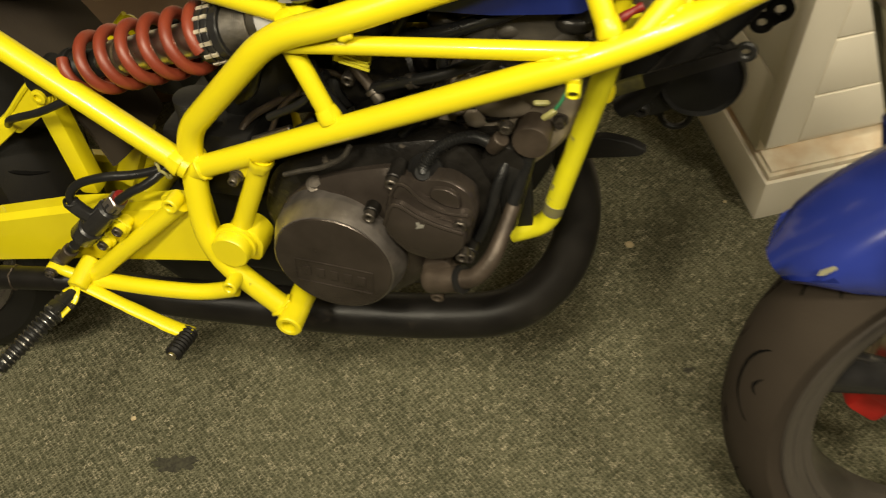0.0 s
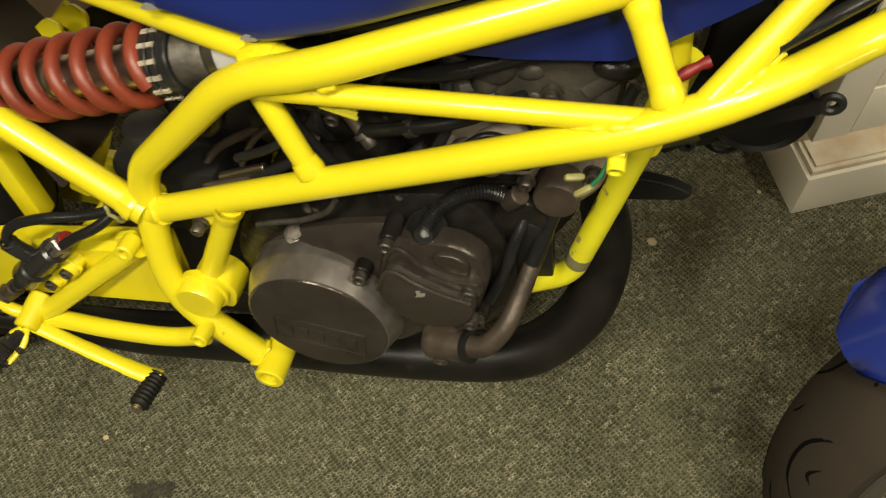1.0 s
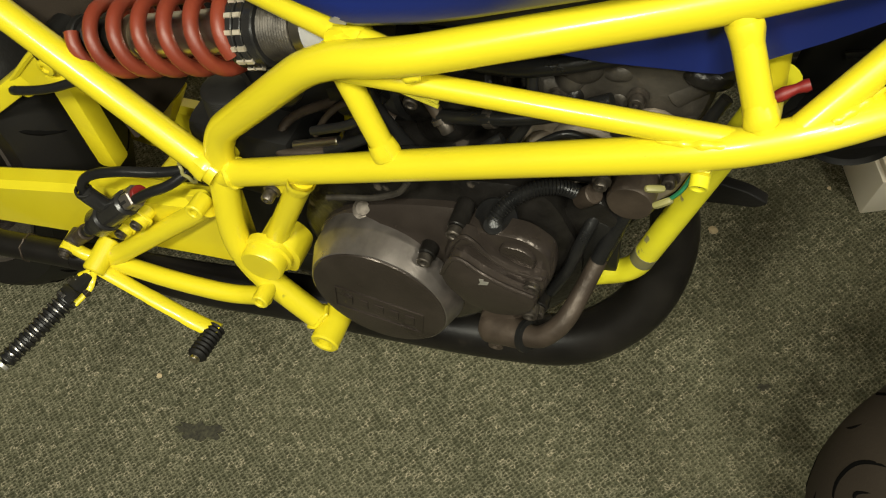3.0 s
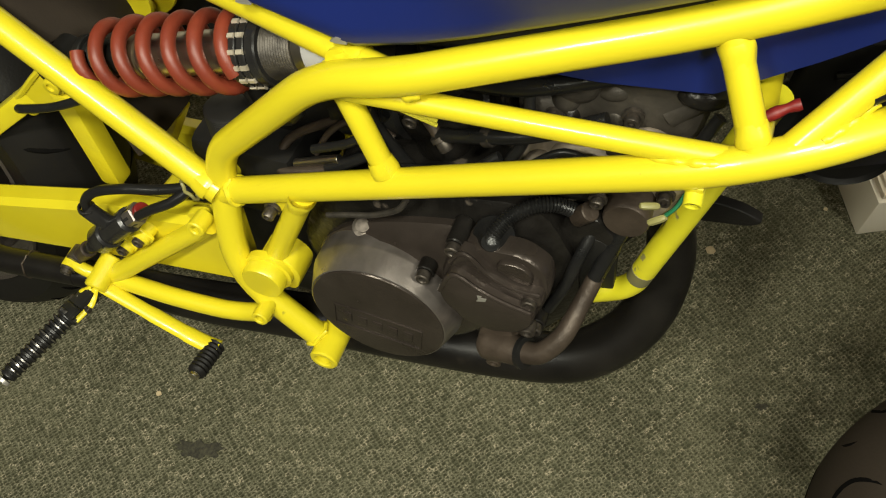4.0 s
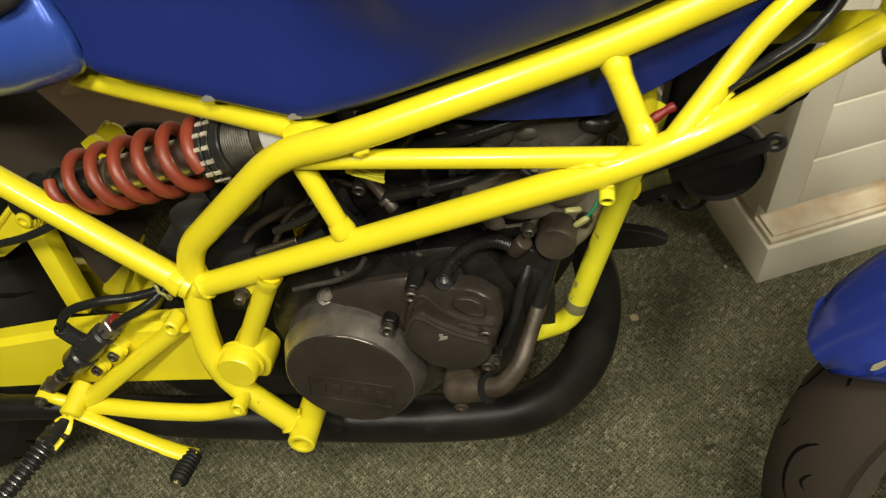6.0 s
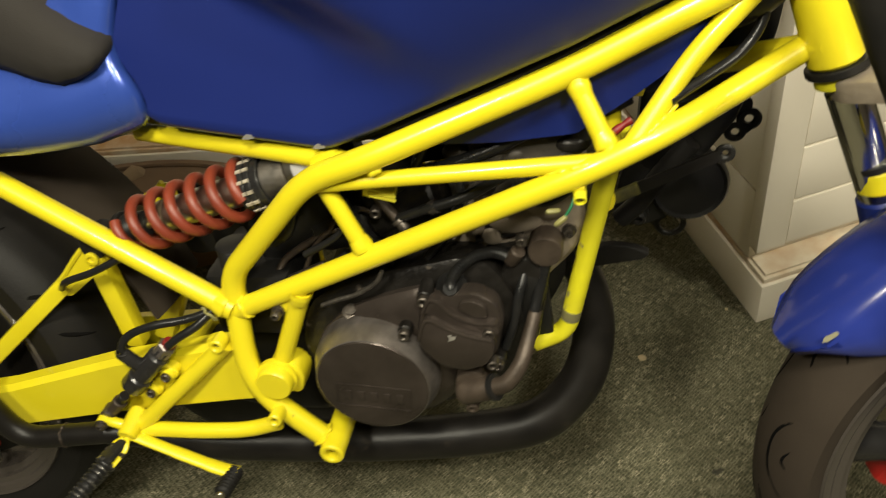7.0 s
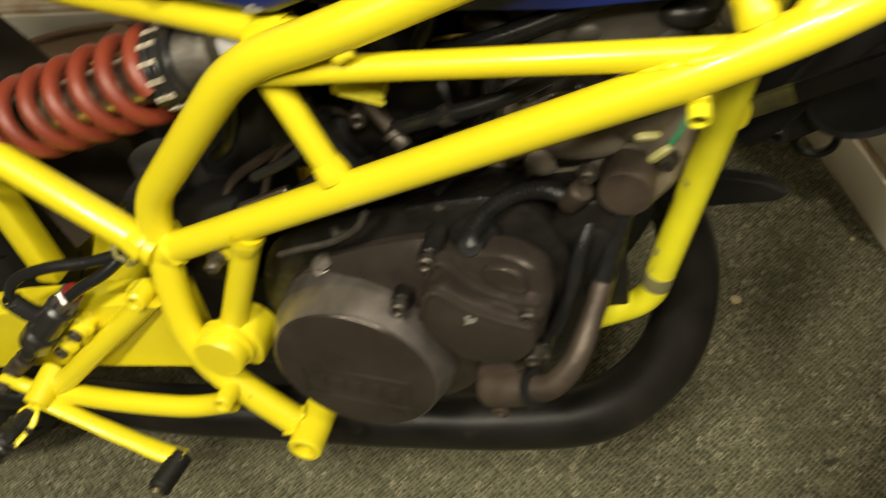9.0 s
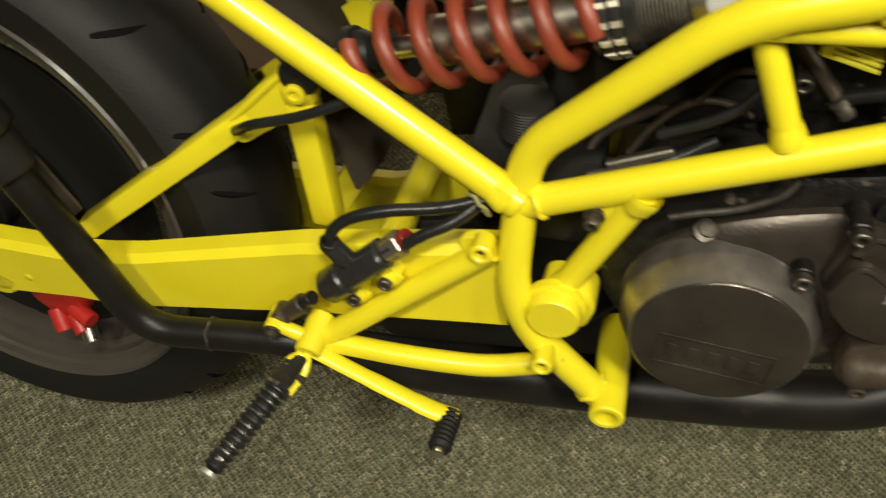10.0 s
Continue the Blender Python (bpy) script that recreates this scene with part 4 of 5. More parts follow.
engine = part("engine", slab(bmesh.new(), round_outline([(0.53, 0.40), (0.56, 0.345), (0.66, 0.318), (0.75, 0.345), (0.785, 0.40), (0.79, 0.46), (0.75, 0.535), (0.62, 0.505), (0.555, 0.475)], 0.03), -0.09, 0.100, SP, 0.008), ENGINE_DIRTY, bike, "dark grey oily engine block")
part("clutch_housing", slab(bmesh.new(), round_outline([(0.552, 0.395), (0.565, 0.345), (0.62, 0.318), (0.68, 0.325), (0.72, 0.37), (0.73, 0.43), (0.725, 0.49), (0.69, 0.503), (0.645, 0.490), (0.598, 0.470), (0.562, 0.435)], 0.035, 8), 0.075, 0.122, SP, 0.016), ENGINE, engine)
cover = part("clutch_cover", lathe(bmesh.new(), [(0.0615, 0.12), (0.0615, 0.1462), (0.0607, 0.1472), (0.057, 0.1478), (0.0, 0.1478)], SP @ pose(0.6268, 0.3985, 0), 72), ENGINE, bike, "round dark grey clutch cover with a raised badge", sharp=16)
part("cover_band", lathe(bmesh.new(), [(0.0608, 0.100), (0.0705, 0.100), (0.0705, 0.124), (0.0698, 0.1265), (0.0628, 0.1454), (0.0618, 0.1460), (0.0612, 0.1450)], SP @ pose(0.6268, 0.3985, 0), 72), SATIN_BAND, cover, "worn satin metal rim")


def badge_frame():
    """The thin raised border of the badge."""
    bm = bmesh.new()
    for u, v, w, h in ((0, 0.0155, 0.083, 0.0012), (0, -0.0155, 0.083, 0.0012), (-0.041, 0, 0.0012, 0.031), (0.041, 0, 0.0012, 0.031)):
        block(bm, (w, h, 0.0012), BADGE @ pose(u, v, 0.0004), 0.0003)
    return bm


BADGE = SP @ pose(0.6265, 0.3830, 0.1478, 0, 0, -4)
part("badge_border", badge_frame(), ENGINE, cover)
for k in range(5):
    part("badge_bar", block(bmesh.new(), (0.0085, 0.0135, 0.0014), BADGE @ pose(-0.029 + 0.0145 * k, 0, 0.0004), 0.0006), ENGINE, cover)
IGN = [(0.679, 0.456), (0.687, 0.489), (0.699, 0.500), (0.718, 0.506), (0.746, 0.509), (0.767, 0.495), (0.771, 0.469), (0.761, 0.424), (0.730, 0.415), (0.705, 0.422), (0.686, 0.444)]
ignition = part("ignition_cover", slab(bmesh.new(), round_outline(IGN, 0.009), 0.108, 0.1265, SP @ pose(0, 0.003, 0), 0.005), ENGINE, bike, "stepped dark grey ignition cover with a paint chip")
STEP = [(0.683, 0.456), (0.691, 0.481), (0.700, 0.487), (0.718, 0.475), (0.738, 0.467), (0.762, 0.462), (0.763, 0.444), (0.753, 0.427), (0.730, 0.418), (0.705, 0.424), (0.688, 0.442)]
part("cover_step", slab(bmesh.new(), round_outline(STEP, 0.006), 0.122, 0.1435, SP @ pose(0, 0.003, 0), 0.004), ENGINE, ignition)
STEP2 = [(0.690, 0.488), (0.698, 0.505), (0.708, 0.503), (0.722, 0.488), (0.742, 0.479), (0.766, 0.478), (0.768, 0.459), (0.740, 0.463), (0.715, 0.473), (0.698, 0.485)]
part("cover_step", slab(bmesh.new(), round_outline(STEP2, 0.006), 0.122, 0.1350, SP @ pose(0, 0.003, 0), 0.004), ENGINE, ignition)
part("cover_boss", slab(bmesh.new(), round_outline([(0.726, 0.490), (0.740, 0.481), (0.757, 0.479), (0.756, 0.494), (0.744, 0.502), (0.729, 0.500)], 0.005), 0.12, 0.1305, SP @ pose(0, 0.003, 0), 0.003), ENGINE, ignition)
for y, line in ((-0.1425, [(0.685, 0.455), (0.692, 0.476), (0.700, 0.481), (0.718, 0.470), (0.738, 0.462), (0.760, 0.457)]), (-0.1340, [(0.691, 0.485), (0.699, 0.499), (0.708, 0.497), (0.722, 0.482), (0.742, 0.473), (0.764, 0.472)])):
    part("cover_ridge", sweep(bmesh.new(), spline([(x, y, z + 0.007) for x, z in line], 6), 0.0021, 8), ENGINE, ignition)
part("paint_chip", slab(bmesh.new(), [(0.716, 0.4595), (0.7235, 0.4625), (0.7245, 0.4665), (0.7195, 0.4655), (0.7205, 0.4685), (0.7165, 0.4675), (0.7175, 0.463)], 0.1430, 0.1440, SP @ pose(0, 0.003, 0), 0), CHIP, ignition, "bare metal chip")
for x, y, z in ((0.692, -0.122, 0.503), (0.668, -0.127, 0.462), (0.757, -0.128, 0.468), (0.762, -0.118, 0.417)):
    ear = part("bolt_ear", rod(bmesh.new(), (x, -0.10, z), (x, y - 0.004, z), 0.0078), ENGINE_DIRTY, bike)
    part("cover_bolt", ring_tube(bmesh.new(), (x, y - 0.004, z), (x, y - 0.012, z), 0.0062, 0.0028, 16), BOLT, ear)
part("grommet", lathe(bmesh.new(), [(0.0, 0.0), (0.0165, 0.0), (0.0165, 0.006), (0.0125, 0.010), (0.0095, 0.018), (0.0070, 0.022), (0.0, 0.022)], axis_matrix((0.7180, -0.104, 0.5020), (0.7195, -0.121, 0.5130)), 28), HOSE, engine)
HOSE_PATH = spline([(0.7195, -0.118, 0.5120), (0.7215, -0.117, 0.5215), (0.7290, -0.105, 0.5285), (0.7440, -0.094, 0.5340), (0.7600, -0.086, 0.5330), (0.7730, -0.080, 0.5240), (0.7800, -0.074, 0.5110)], 14)
part("ribbed_hose", sweep(bmesh.new(), HOSE_PATH, [0.0052 if i % 2 else 0.0064 for i in range(len(HOSE_PATH))], 12), HOSE, engine)
part("filler_plug", lathe(bmesh.new(), [(0.0095, 0.0), (0.0095, 0.003), (0.006, 0.004), (0.006, 0.007), (0.0, 0.0075)], axis_matrix((0.604, -0.106, 0.466), (0.605, -0.111, 0.476)), 20), BOLT, engine)
part("clutch_cable", hose([(0.5767, -0.115, 0.4818), (0.596, -0.115, 0.4900), (0.6159, -0.115, 0.4971), (0.634, -0.115, 0.508), (0.643, -0.115, 0.5162), (0.6487, -0.113, 0.5268)], 0.0026), GRIMY, engine)
pump = part("pump_housing", lathe(bmesh.new(), [(0.0, 0.0), (0.0120, 0.0005), (0.0145, 0.004), (0.0150, 0.010), (0.0135, 0.024), (0.0128, 0.040), (0.0118, 0.044), (0.0, 0.044)], axis_matrix((0.7200, -0.1300, 0.3800), (0.7595, -0.1400, 0.3985)), 28), RUSTY, bike, "brown stained pump outlet")
part("pump_foot", slab(bmesh.new(), round_outline([(0.712, 0.372), (0.730, 0.356), (0.742, 0.364), (0.752, 0.392), (0.742, 0.412), (0.716, 0.404)], 0.007), 0.100, 0.132, SP, 0.004), RUSTY, pump)
part("pump_screw", ring_tube(bmesh.new(), (0.7315, -0.130, 0.3665), (0.7320, -0.1410, 0.3645), 0.0068, 0.0032, 16), RUSTY, pump)
part("pump_screw", ring_tube(bmesh.new(), (0.7575, -0.126, 0.4270), (0.7583, -0.1385, 0.4255), 0.0064, 0.0030, 16), BOLT, pump)
part("clamp_ring", lathe(bmesh.new(), [(0.0132, 0), (0.0146, 0.0005), (0.0146, 0.0045), (0.0132, 0.005)], axis_matrix((0.7560, -0.1390, 0.3970), (0.7660, -0.1415, 0.4020)), 24), BLACK, pump)
part("coolant_pipe", sweep(bmesh.new(), spline([(0.755, -0.1390, 0.3965), (0.772, -0.1400, 0.4060), (0.786, -0.1300, 0.4240), (0.794, -0.1080, 0.4440), (0.800, -0.0900, 0.4640)], 8), resample([0.0100, 0.0094, 0.0085, 0.0076, 0.0070], 33), 16), RUSTY, engine, "brown stained coolant pipe")
part("pipe_hose", sweep(bmesh.new(), spline([(0.799, -0.0935, 0.465), (0.803, -0.086, 0.480), (0.808, -0.080, 0.500), (0.814, -0.076, 0.525)], 8), 0.0062, 14), HOSE, engine)
part("coolant_hose", sweep(bmesh.new(), spline([(0.768, -0.108, 0.425), (0.778, -0.102, 0.455), (0.784, -0.094, 0.485), (0.790, -0.080, 0.505)], 8), 0.0050, 14), HOSE, engine)
part("cylinder", slab(bmesh.new(), round_outline([(0.70, 0.50), (0.735, 0.58), (0.80, 0.60), (0.85, 0.585), (0.845, 0.52), (0.80, 0.47)], 0.02), -0.05, 0.062, SP, 0.010), ALLOY, engine, "grimy aluminium cylinder")
part("cylinder_head", slab(bmesh.new(), round_outline([(0.725, 0.575), (0.745, 0.645), (0.82, 0.66), (0.85, 0.64), (0.845, 0.59), (0.79, 0.585)], 0.02), -0.045, 0.058, SP, 0.008), GRIMY, engine, "grimy aluminium cylinder head")
part("valve_cap", lathe(bmesh.new(), [(0.0178, 0.05), (0.0178, 0.084), (0.0164, 0.0864), (0.0, 0.0870)], SP @ pose(0.8120, 0.5335, 0), 32), RUSTY, engine)
for x, z in ((0.745, 0.60), (0.80, 0.615), (0.838, 0.60), (0.762, 0.545), (0.835, 0.545)):
    part("head_nut", hex_bolt(bmesh.new(), (x, -0.060, z), (x, -0.070, z), 0.0055), BOLT, engine)
for k in range(5):
    z = 0.485 + 0.016 * k
    part("cylinder_rib", slab(bmesh.new(), round_outline([(0.715 + 0.008 * k, z), (0.79, z + 0.012), (0.79, z + 0.016), (0.715 + 0.008 * k, z + 0.005)], 0.002), 0.05, 0.070, SP, 0.001), ENGINE_DIRTY, engine)
part("crankcase_front", slab(bmesh.new(), round_outline([(0.765, 0.40), (0.80, 0.415), (0.815, 0.50), (0.79, 0.53), (0.76, 0.50)], 0.012), -0.06, 0.085, SP, 0.004), ENGINE_DIRTY, engine)
part("engine_stay", slab(bmesh.new(), round_outline([(0.768, 0.385), (0.788, 0.392), (0.804, 0.47), (0.806, 0.50), (0.790, 0.505), (0.782, 0.47)], 0.006), 0.072, 0.086, SP, 0.003), BLACK, engine)
part("breather_hose", hose([(0.60, -0.105, 0.525), (0.64, -0.10, 0.545), (0.69, -0.098, 0.558), (0.715, -0.09, 0.575)], 0.0045), HOSE, engine)
part("wire", hose([(0.735, -0.09, 0.572), (0.76, -0.085, 0.590), (0.79, -0.085, 0.585), (0.815, -0.09, 0.600)], 0.0028), HOSE, engine)
part("engine_plate", slab(bmesh.new(), round_outline([(0.788, 0.498), (0.828, 0.505), (0.827, 0.465), (0.815, 0.437), (0.793, 0.4), (0.781, 0.425)], 0.008), 0.022, 0.030, SP, 0.002), BLACK, engine)
part("mount_bracket", slab(bmesh.new(), round_outline([(0.775, 0.415), (0.80, 0.385), (0.815, 0.40), (0.81, 0.47), (0.79, 0.48)], 0.006), 0.05, 0.058, SP, 0.002), BLACK, engine)

# -- carburettor and intake --
carb = part("carburettor", rod(bmesh.new(), (0.625, -0.03, 0.545), (0.70, -0.03, 0.575), 0.030), ENGINE_DIRTY, bike, "grimy dark carburettor")
part("float_bowl", rod(bmesh.new(), (0.655, -0.03, 0.50), (0.648, -0.03, 0.545), 0.026), ENGINE_DIRTY, carb)
part("slide_cap", rod(bmesh.new(), (0.66, -0.03, 0.575), (0.652, -0.03, 0.625), 0.022), BLACK, carb)
part("choke_rod", rod(bmesh.new(), (0.632, -0.062, 0.595), (0.667, -0.078, 0.562), 0.005), RUSTY, carb)
part("choke_nut", hex_bolt(bmesh.new(), (0.663, -0.076, 0.566), (0.671, -0.080, 0.556), 0.0058), BOLT, carb)
part("idle_screw", ring_tube(bmesh.new(), (0.640, -0.06, 0.575), (0.640, -0.078, 0.572), 0.0062, 0.003, 16), BOLT, carb)
part("intake_boot", rod(bmesh.new(), (0.56, -0.02, 0.525), (0.627, -0.03, 0.546), 0.033, 0.030), HOSE, carb)
# made-up black box that stops lit carpet showing through the frame
part("backing_box", block(bmesh.new(), (0.21, 0.03, 0.13), pose(0.715, 0.065, 0.632, 0, -8, 0), 0.008), BLACK, bike, "black box added to fill the dark behind the carburettor")
lumps = random.Random(4)


def casting(p, size, seed):
    """A soft, uneven swelling of cast metal."""
    bm = bmesh.new()
    bmesh.ops.create_icosphere(bm, subdivisions=3, radius=1.0)
    rnd = random.Random(seed)
    push = [(Vector((rnd.uniform(-1, 1), rnd.uniform(-1, 1), rnd.uniform(-1, 1))).normalized(), rnd.uniform(-0.22, 0.25)) for k in range(6)]
    for v in bm.verts:
        n = v.co.normalized()
        v.co *= 1 + sum(a * max(0.0, n.dot(d)) ** 3 for d, a in push)
        v.co = Vector((v.co.x * size[0], v.co.y * size[1], v.co.z * size[2])) + Vector(p)
    return bm


for n, (p, size) in enumerate((((0.778, -0.060, 0.560), (0.034, 0.014, 0.020)), ((0.812, -0.058, 0.580), (0.026, 0.014, 0.024)), ((0.757, -0.062, 0.540), (0.014, 0.012, 0.012)), ((0.740, -0.066, 0.553), (0.012, 0.010, 0.009)), ((0.838, -0.050, 0.560), (0.014, 0.012, 0.026)))):
    part("casting_lump", casting(p, size, n), ALLOY, engine)
part("stub_union", rod(bmesh.new(), (0.776, -0.082, 0.520), (0.786, -0.086, 0.536), 0.0078), RUSTY, engine)
part("stub_nut", hex_bolt(bmesh.new(), (0.789, -0.082, 0.548), (0.789, -0.090, 0.547), 0.0052), BOLT, engine)
part("air_box", block(bmesh.new(), (0.13, 0.12, 0.10), pose(0.535, 0.01, 0.55, 0, -20, 0), 0.015), BLACK, bike, "black air box")
tag = part("connector", block(bmesh.new(), (0.032, 0.012, 0.014), pose(0.655, -0.094, 0.611, 10, 14, 0), 0.002), LABEL_YELLOW, bike, "yellow plastic connector")
for k in range(3):
    part("connector_rib", block(bmesh.new(), (0.028, 0.003, 0.002), pose(0.658, -0.1005, 0.606 + 0.004 * k, 10, 14, 0), 0.0005), LABEL_YELLOW, tag)
part("drain_hose", hose([(0.596, -0.07, 0.515), (0.565, -0.078, 0.496), (0.535, -0.082, 0.486), (0.515, -0.08, 0.482), (0.52, -0.06, 0.50), (0.56, -0.05, 0.525), (0.60, -0.05, 0.55)], 0.0042), RUSTY, bike, "brownish drain hose")
part("hose_sleeve", hose([(0.600, -0.070, 0.518), (0.58, -0.0745, 0.5045), (0.562, -0.0785, 0.4945)], 0.0056), HOSE, bike)
part("drain_pipe", rod(bmesh.new(), (0.5295, -0.075, 0.4866), (0.5734, -0.075, 0.5077), 0.0042), STEEL, bike, "bright metal drain pipe end")
part("brown_hose", hose([(0.5426, -0.06, 0.4887), (0.5588, -0.06, 0.5193), (0.5798, -0.06, 0.5394), (0.602, -0.06, 0.541), (0.6182, -0.06, 0.533)], 0.0030), RUSTY, bike, "brownish breather hose")
part("brown_hose", hose([(0.5798, -0.062, 0.5394), (0.5964, -0.062, 0.5643), (0.6164, -0.062, 0.5696), (0.640, -0.065, 0.566)], 0.0028), RUSTY, bike, "brownish breather hose")
# invented panel; keeps the space behind the spring dark
part("carpet_blocker", block(bmesh.new(), (0.110, 0.012, 0.115), pose(0.425, 0.062, 0.455, 0, -12, 0), 0.005), BLACK, bike, "black panel added to hide the carpet behind the spring")
part("throttle_cable", hose([(0.615, -0.095, 0.60), (0.622, -0.088, 0.565), (0.645, -0.08, 0.52), (0.66, -0.08, 0.50)], 0.0052), HOSE, bike)
part("fuel_hose", hose([(0.70, -0.05, 0.66), (0.69, -0.065, 0.63), (0.67, -0.06, 0.60), (0.655, -0.05, 0.585)], 0.0055), HOSE, bike)

RUNS = (([(0.66, -0.075, 0.565), (0.70, -0.085, 0.585), (0.74, -0.085, 0.60), (0.785, -0.08, 0.625)], 0.0055), ([(0.675, -0.06, 0.61), (0.72, -0.07, 0.625), (0.765, -0.065, 0.64), (0.81, -0.06, 0.66)], 0.0065),
        ([(0.69, -0.085, 0.525), (0.715, -0.082, 0.555), (0.73, -0.075, 0.59), (0.725, -0.06, 0.63)], 0.0045), ([(0.56, -0.09, 0.53), (0.60, -0.092, 0.555), (0.625, -0.085, 0.585)], 0.004),
        ([(0.78, -0.07, 0.60), (0.81, -0.075, 0.585), (0.84, -0.07, 0.60), (0.855, -0.06, 0.63)], 0.0045), ([(0.52, -0.07, 0.53), (0.545, -0.08, 0.555), (0.56, -0.075, 0.60)], 0.005))
for run, r in RUNS:
    part("engine_hose", hose(run, r), HOSE, engine)
for p, q, r in (((0.742, -0.075, 0.598), (0.750, -0.077, 0.602), 0.0075), ((0.70, -0.083, 0.583), (0.708, -0.084, 0.587), 0.0075), ((0.79, -0.075, 0.596), (0.797, -0.0755, 0.592), 0.0062)):
    part("hose_band", rod(bmesh.new(), p, q, r), BOLT, engine)
for x, z in ((0.76, 0.655), (0.80, 0.662), (0.835, 0.650)):
    part("stud", rod(bmesh.new(), (x, -0.035, z - 0.01), (x, -0.04, z + 0.012), 0.0055, seg=6), BOLT, engine)
for k in range(12):
    p = (0.715 + 0.135 * lumps.random(), -0.048 - 0.008 * lumps.random(), 0.595 + 0.055 * lumps.random())
    part("casting_lump", casting(p, (0.008 + 0.012 * lumps.random(), 0.010, 0.007 + 0.010 * lumps.random()), 20 + k), GRIMY if k % 3 else ENGINE_DIRTY, engine)

# -- exhaust --
EX = [(0.80, 0.0, 0.50), (0.838, 0.010, 0.452), (0.855, 0.004, 0.395), (0.853, -0.013, 0.338), (0.833, -0.032, 0.294), (0.788, -0.050, 0.257), (0.71, -0.058, 0.238), (0.60, -0.067, 0.228), (0.50, -0.080, 0.231), (0.40, -0.110, 0.256), (0.32, -0.132, 0.285), (0.27, -0.143, 0.296)]
exhaust = part("expansion_chamber", sweep(bmesh.new(), spline(EX, 8), resample([0.017, 0.0195, 0.023, 0.0252, 0.0262, 0.0268, 0.0272, 0.0272, 0.0264, 0.0235, 0.018, 0.0145], 89), 28), EXHAUST, bike, "black two-stroke expansion chamber")
part("tail_pipe", sweep(bmesh.new(), rounded([(0.275, -0.143, 0.296), (0.150, -0.15, 0.281), (0.075, -0.15, 0.470)], 0.036), 0.0142, 20), EXHAUST, exhaust)
part("pipe_joint", weld((0.215, -0.1462, 0.2888), (0.1, 0.005, 0.01), 0.0142, 0.0012), RUSTY, exhaust)
silencer = part("silencer", rod(bmesh.new(), (0.072, -0.15, 0.482), (-0.06, -0.165, 0.72), 0.029), EXHAUST, bike, "sooty black silencer can")
part("silencer_clamp", rod(bmesh.new(), (0.0805, -0.149, 0.452), (0.070, -0.15, 0.486), 0.0225), BLACK, silencer)
part("silencer_strap", slab(bmesh.new(), round_outline([(0.050, 0.446), (0.068, 0.450), (0.098, 0.384), (0.080, 0.368)], 0.003), 0.112, 0.115, SP, 0.0006), RUSTY, silencer, "rust-spotted metal strap")

# -- foot rest, brake pedal and master cylinder --
rest = part("footrest_arm", tube([(0.4560, -0.1225, 0.4295), (0.4398, -0.1240, 0.4145), (0.3120, -0.1390, 0.3000)], 0.0100), YELLOW, bike)
part("footrest_arm", tube([(0.5000, -0.1360, 0.3230), (0.460, -0.1400, 0.3110), (0.3973, -0.1420, 0.3065), (0.3160, -0.1390, 0.3020)], 0.0095, 0.05), YELLOW, bike)
part("arm_boss", ring_tube(bmesh.new(), (0.4511, -0.1175, 0.4339), (0.4511, -0.1375, 0.4359), 0.0086, 0.0040), YELLOW, rest)
# dark brown plugs in both bosses, coloured for the shade in their holes
part("boss_shade_plug", rod(bmesh.new(), (0.4511, -0.1175, 0.4339), (0.4511, -0.1315, 0.4353), 0.0041), RUSTY, rest)
part("arm_boss", ring_tube(bmesh.new(), (0.5062, -0.136, 0.3444), (0.5062, -0.158, 0.3464), 0.0082, 0.0040), YELLOW, rest)
part("boss_shade_plug", rod(bmesh.new(), (0.5062, -0.136, 0.3444), (0.5062, -0.152, 0.3458), 0.0041), RUSTY, rest)
part("arm_ear", slab(bmesh.new(), round_outline([(0.43, 0.432), (0.452, 0.44), (0.456, 0.418), (0.442, 0.406)], 0.006), 0.112, 0.120, SP, 0.001), YELLOW, rest)
part("pivot_tube", rod(bmesh.new(), (0.3140, -0.1250, 0.3190), (0.3110, -0.1610, 0.3090), 0.0115), YELLOW, rest)
pedal = part("brake_pedal", sweep(bmesh.new(), rounded([(0.3120, -0.1530, 0.3055), (0.3450, -0.1550, 0.2910), (0.3850, -0.1575, 0.2750), (0.4180, -0.1590, 0.2615), (0.4400, -0.1590, 0.2560)], 0.03), [0.0078] * 9 + [0.0084] * 8 + [0.0092] * 8 + [0.0098] * 9, 14, flat=0.55), YELLOW, bike)
part("pedal_rubber", lathe(bmesh.new(), [(0.0, 0)] + [(0.0092 if k % 2 else 0.0104, 0.0025 * k + 0.001) for k in range(16)] + [(0.0068, 0.0405), (0.0, 0.041)], axis_matrix((0.4345, -0.1545, 0.2535), (0.4330, -0.1965, 0.2587)), 22), RUBBER, pedal, "ribbed black rubber")
part("pedal_pin", rod(bmesh.new(), (0.4331, -0.1930, 0.2583), (0.4329, -0.1985, 0.2589), 0.0056), STEEL, pedal)
part("pedal_lever", sweep(bmesh.new(), rounded([(0.3100, -0.1470, 0.3120), (0.2960, -0.1490, 0.3190), (0.2800, -0.1460, 0.3215)], 0.01), 0.0066, 12), YELLOW, pedal)
part("lever_eye", rod(bmesh.new(), (0.2790, -0.1310, 0.3230), (0.2790, -0.1530, 0.3205), 0.0080), YELLOW, pedal)
part("lever_nut", hex_bolt(bmesh.new(), (0.2790, -0.1530, 0.3205), (0.2790, -0.1600, 0.3190), 0.0058), BOLT, pedal)
PEG = axis_matrix((0.2965, -0.1900, 0.2965), (0.2680, -0.2715, 0.2825))
PEG_ROWS = [(0.0, 0.0), (0.0112, 0.0), (0.0118, 0.003), (0.0112, 0.006)]
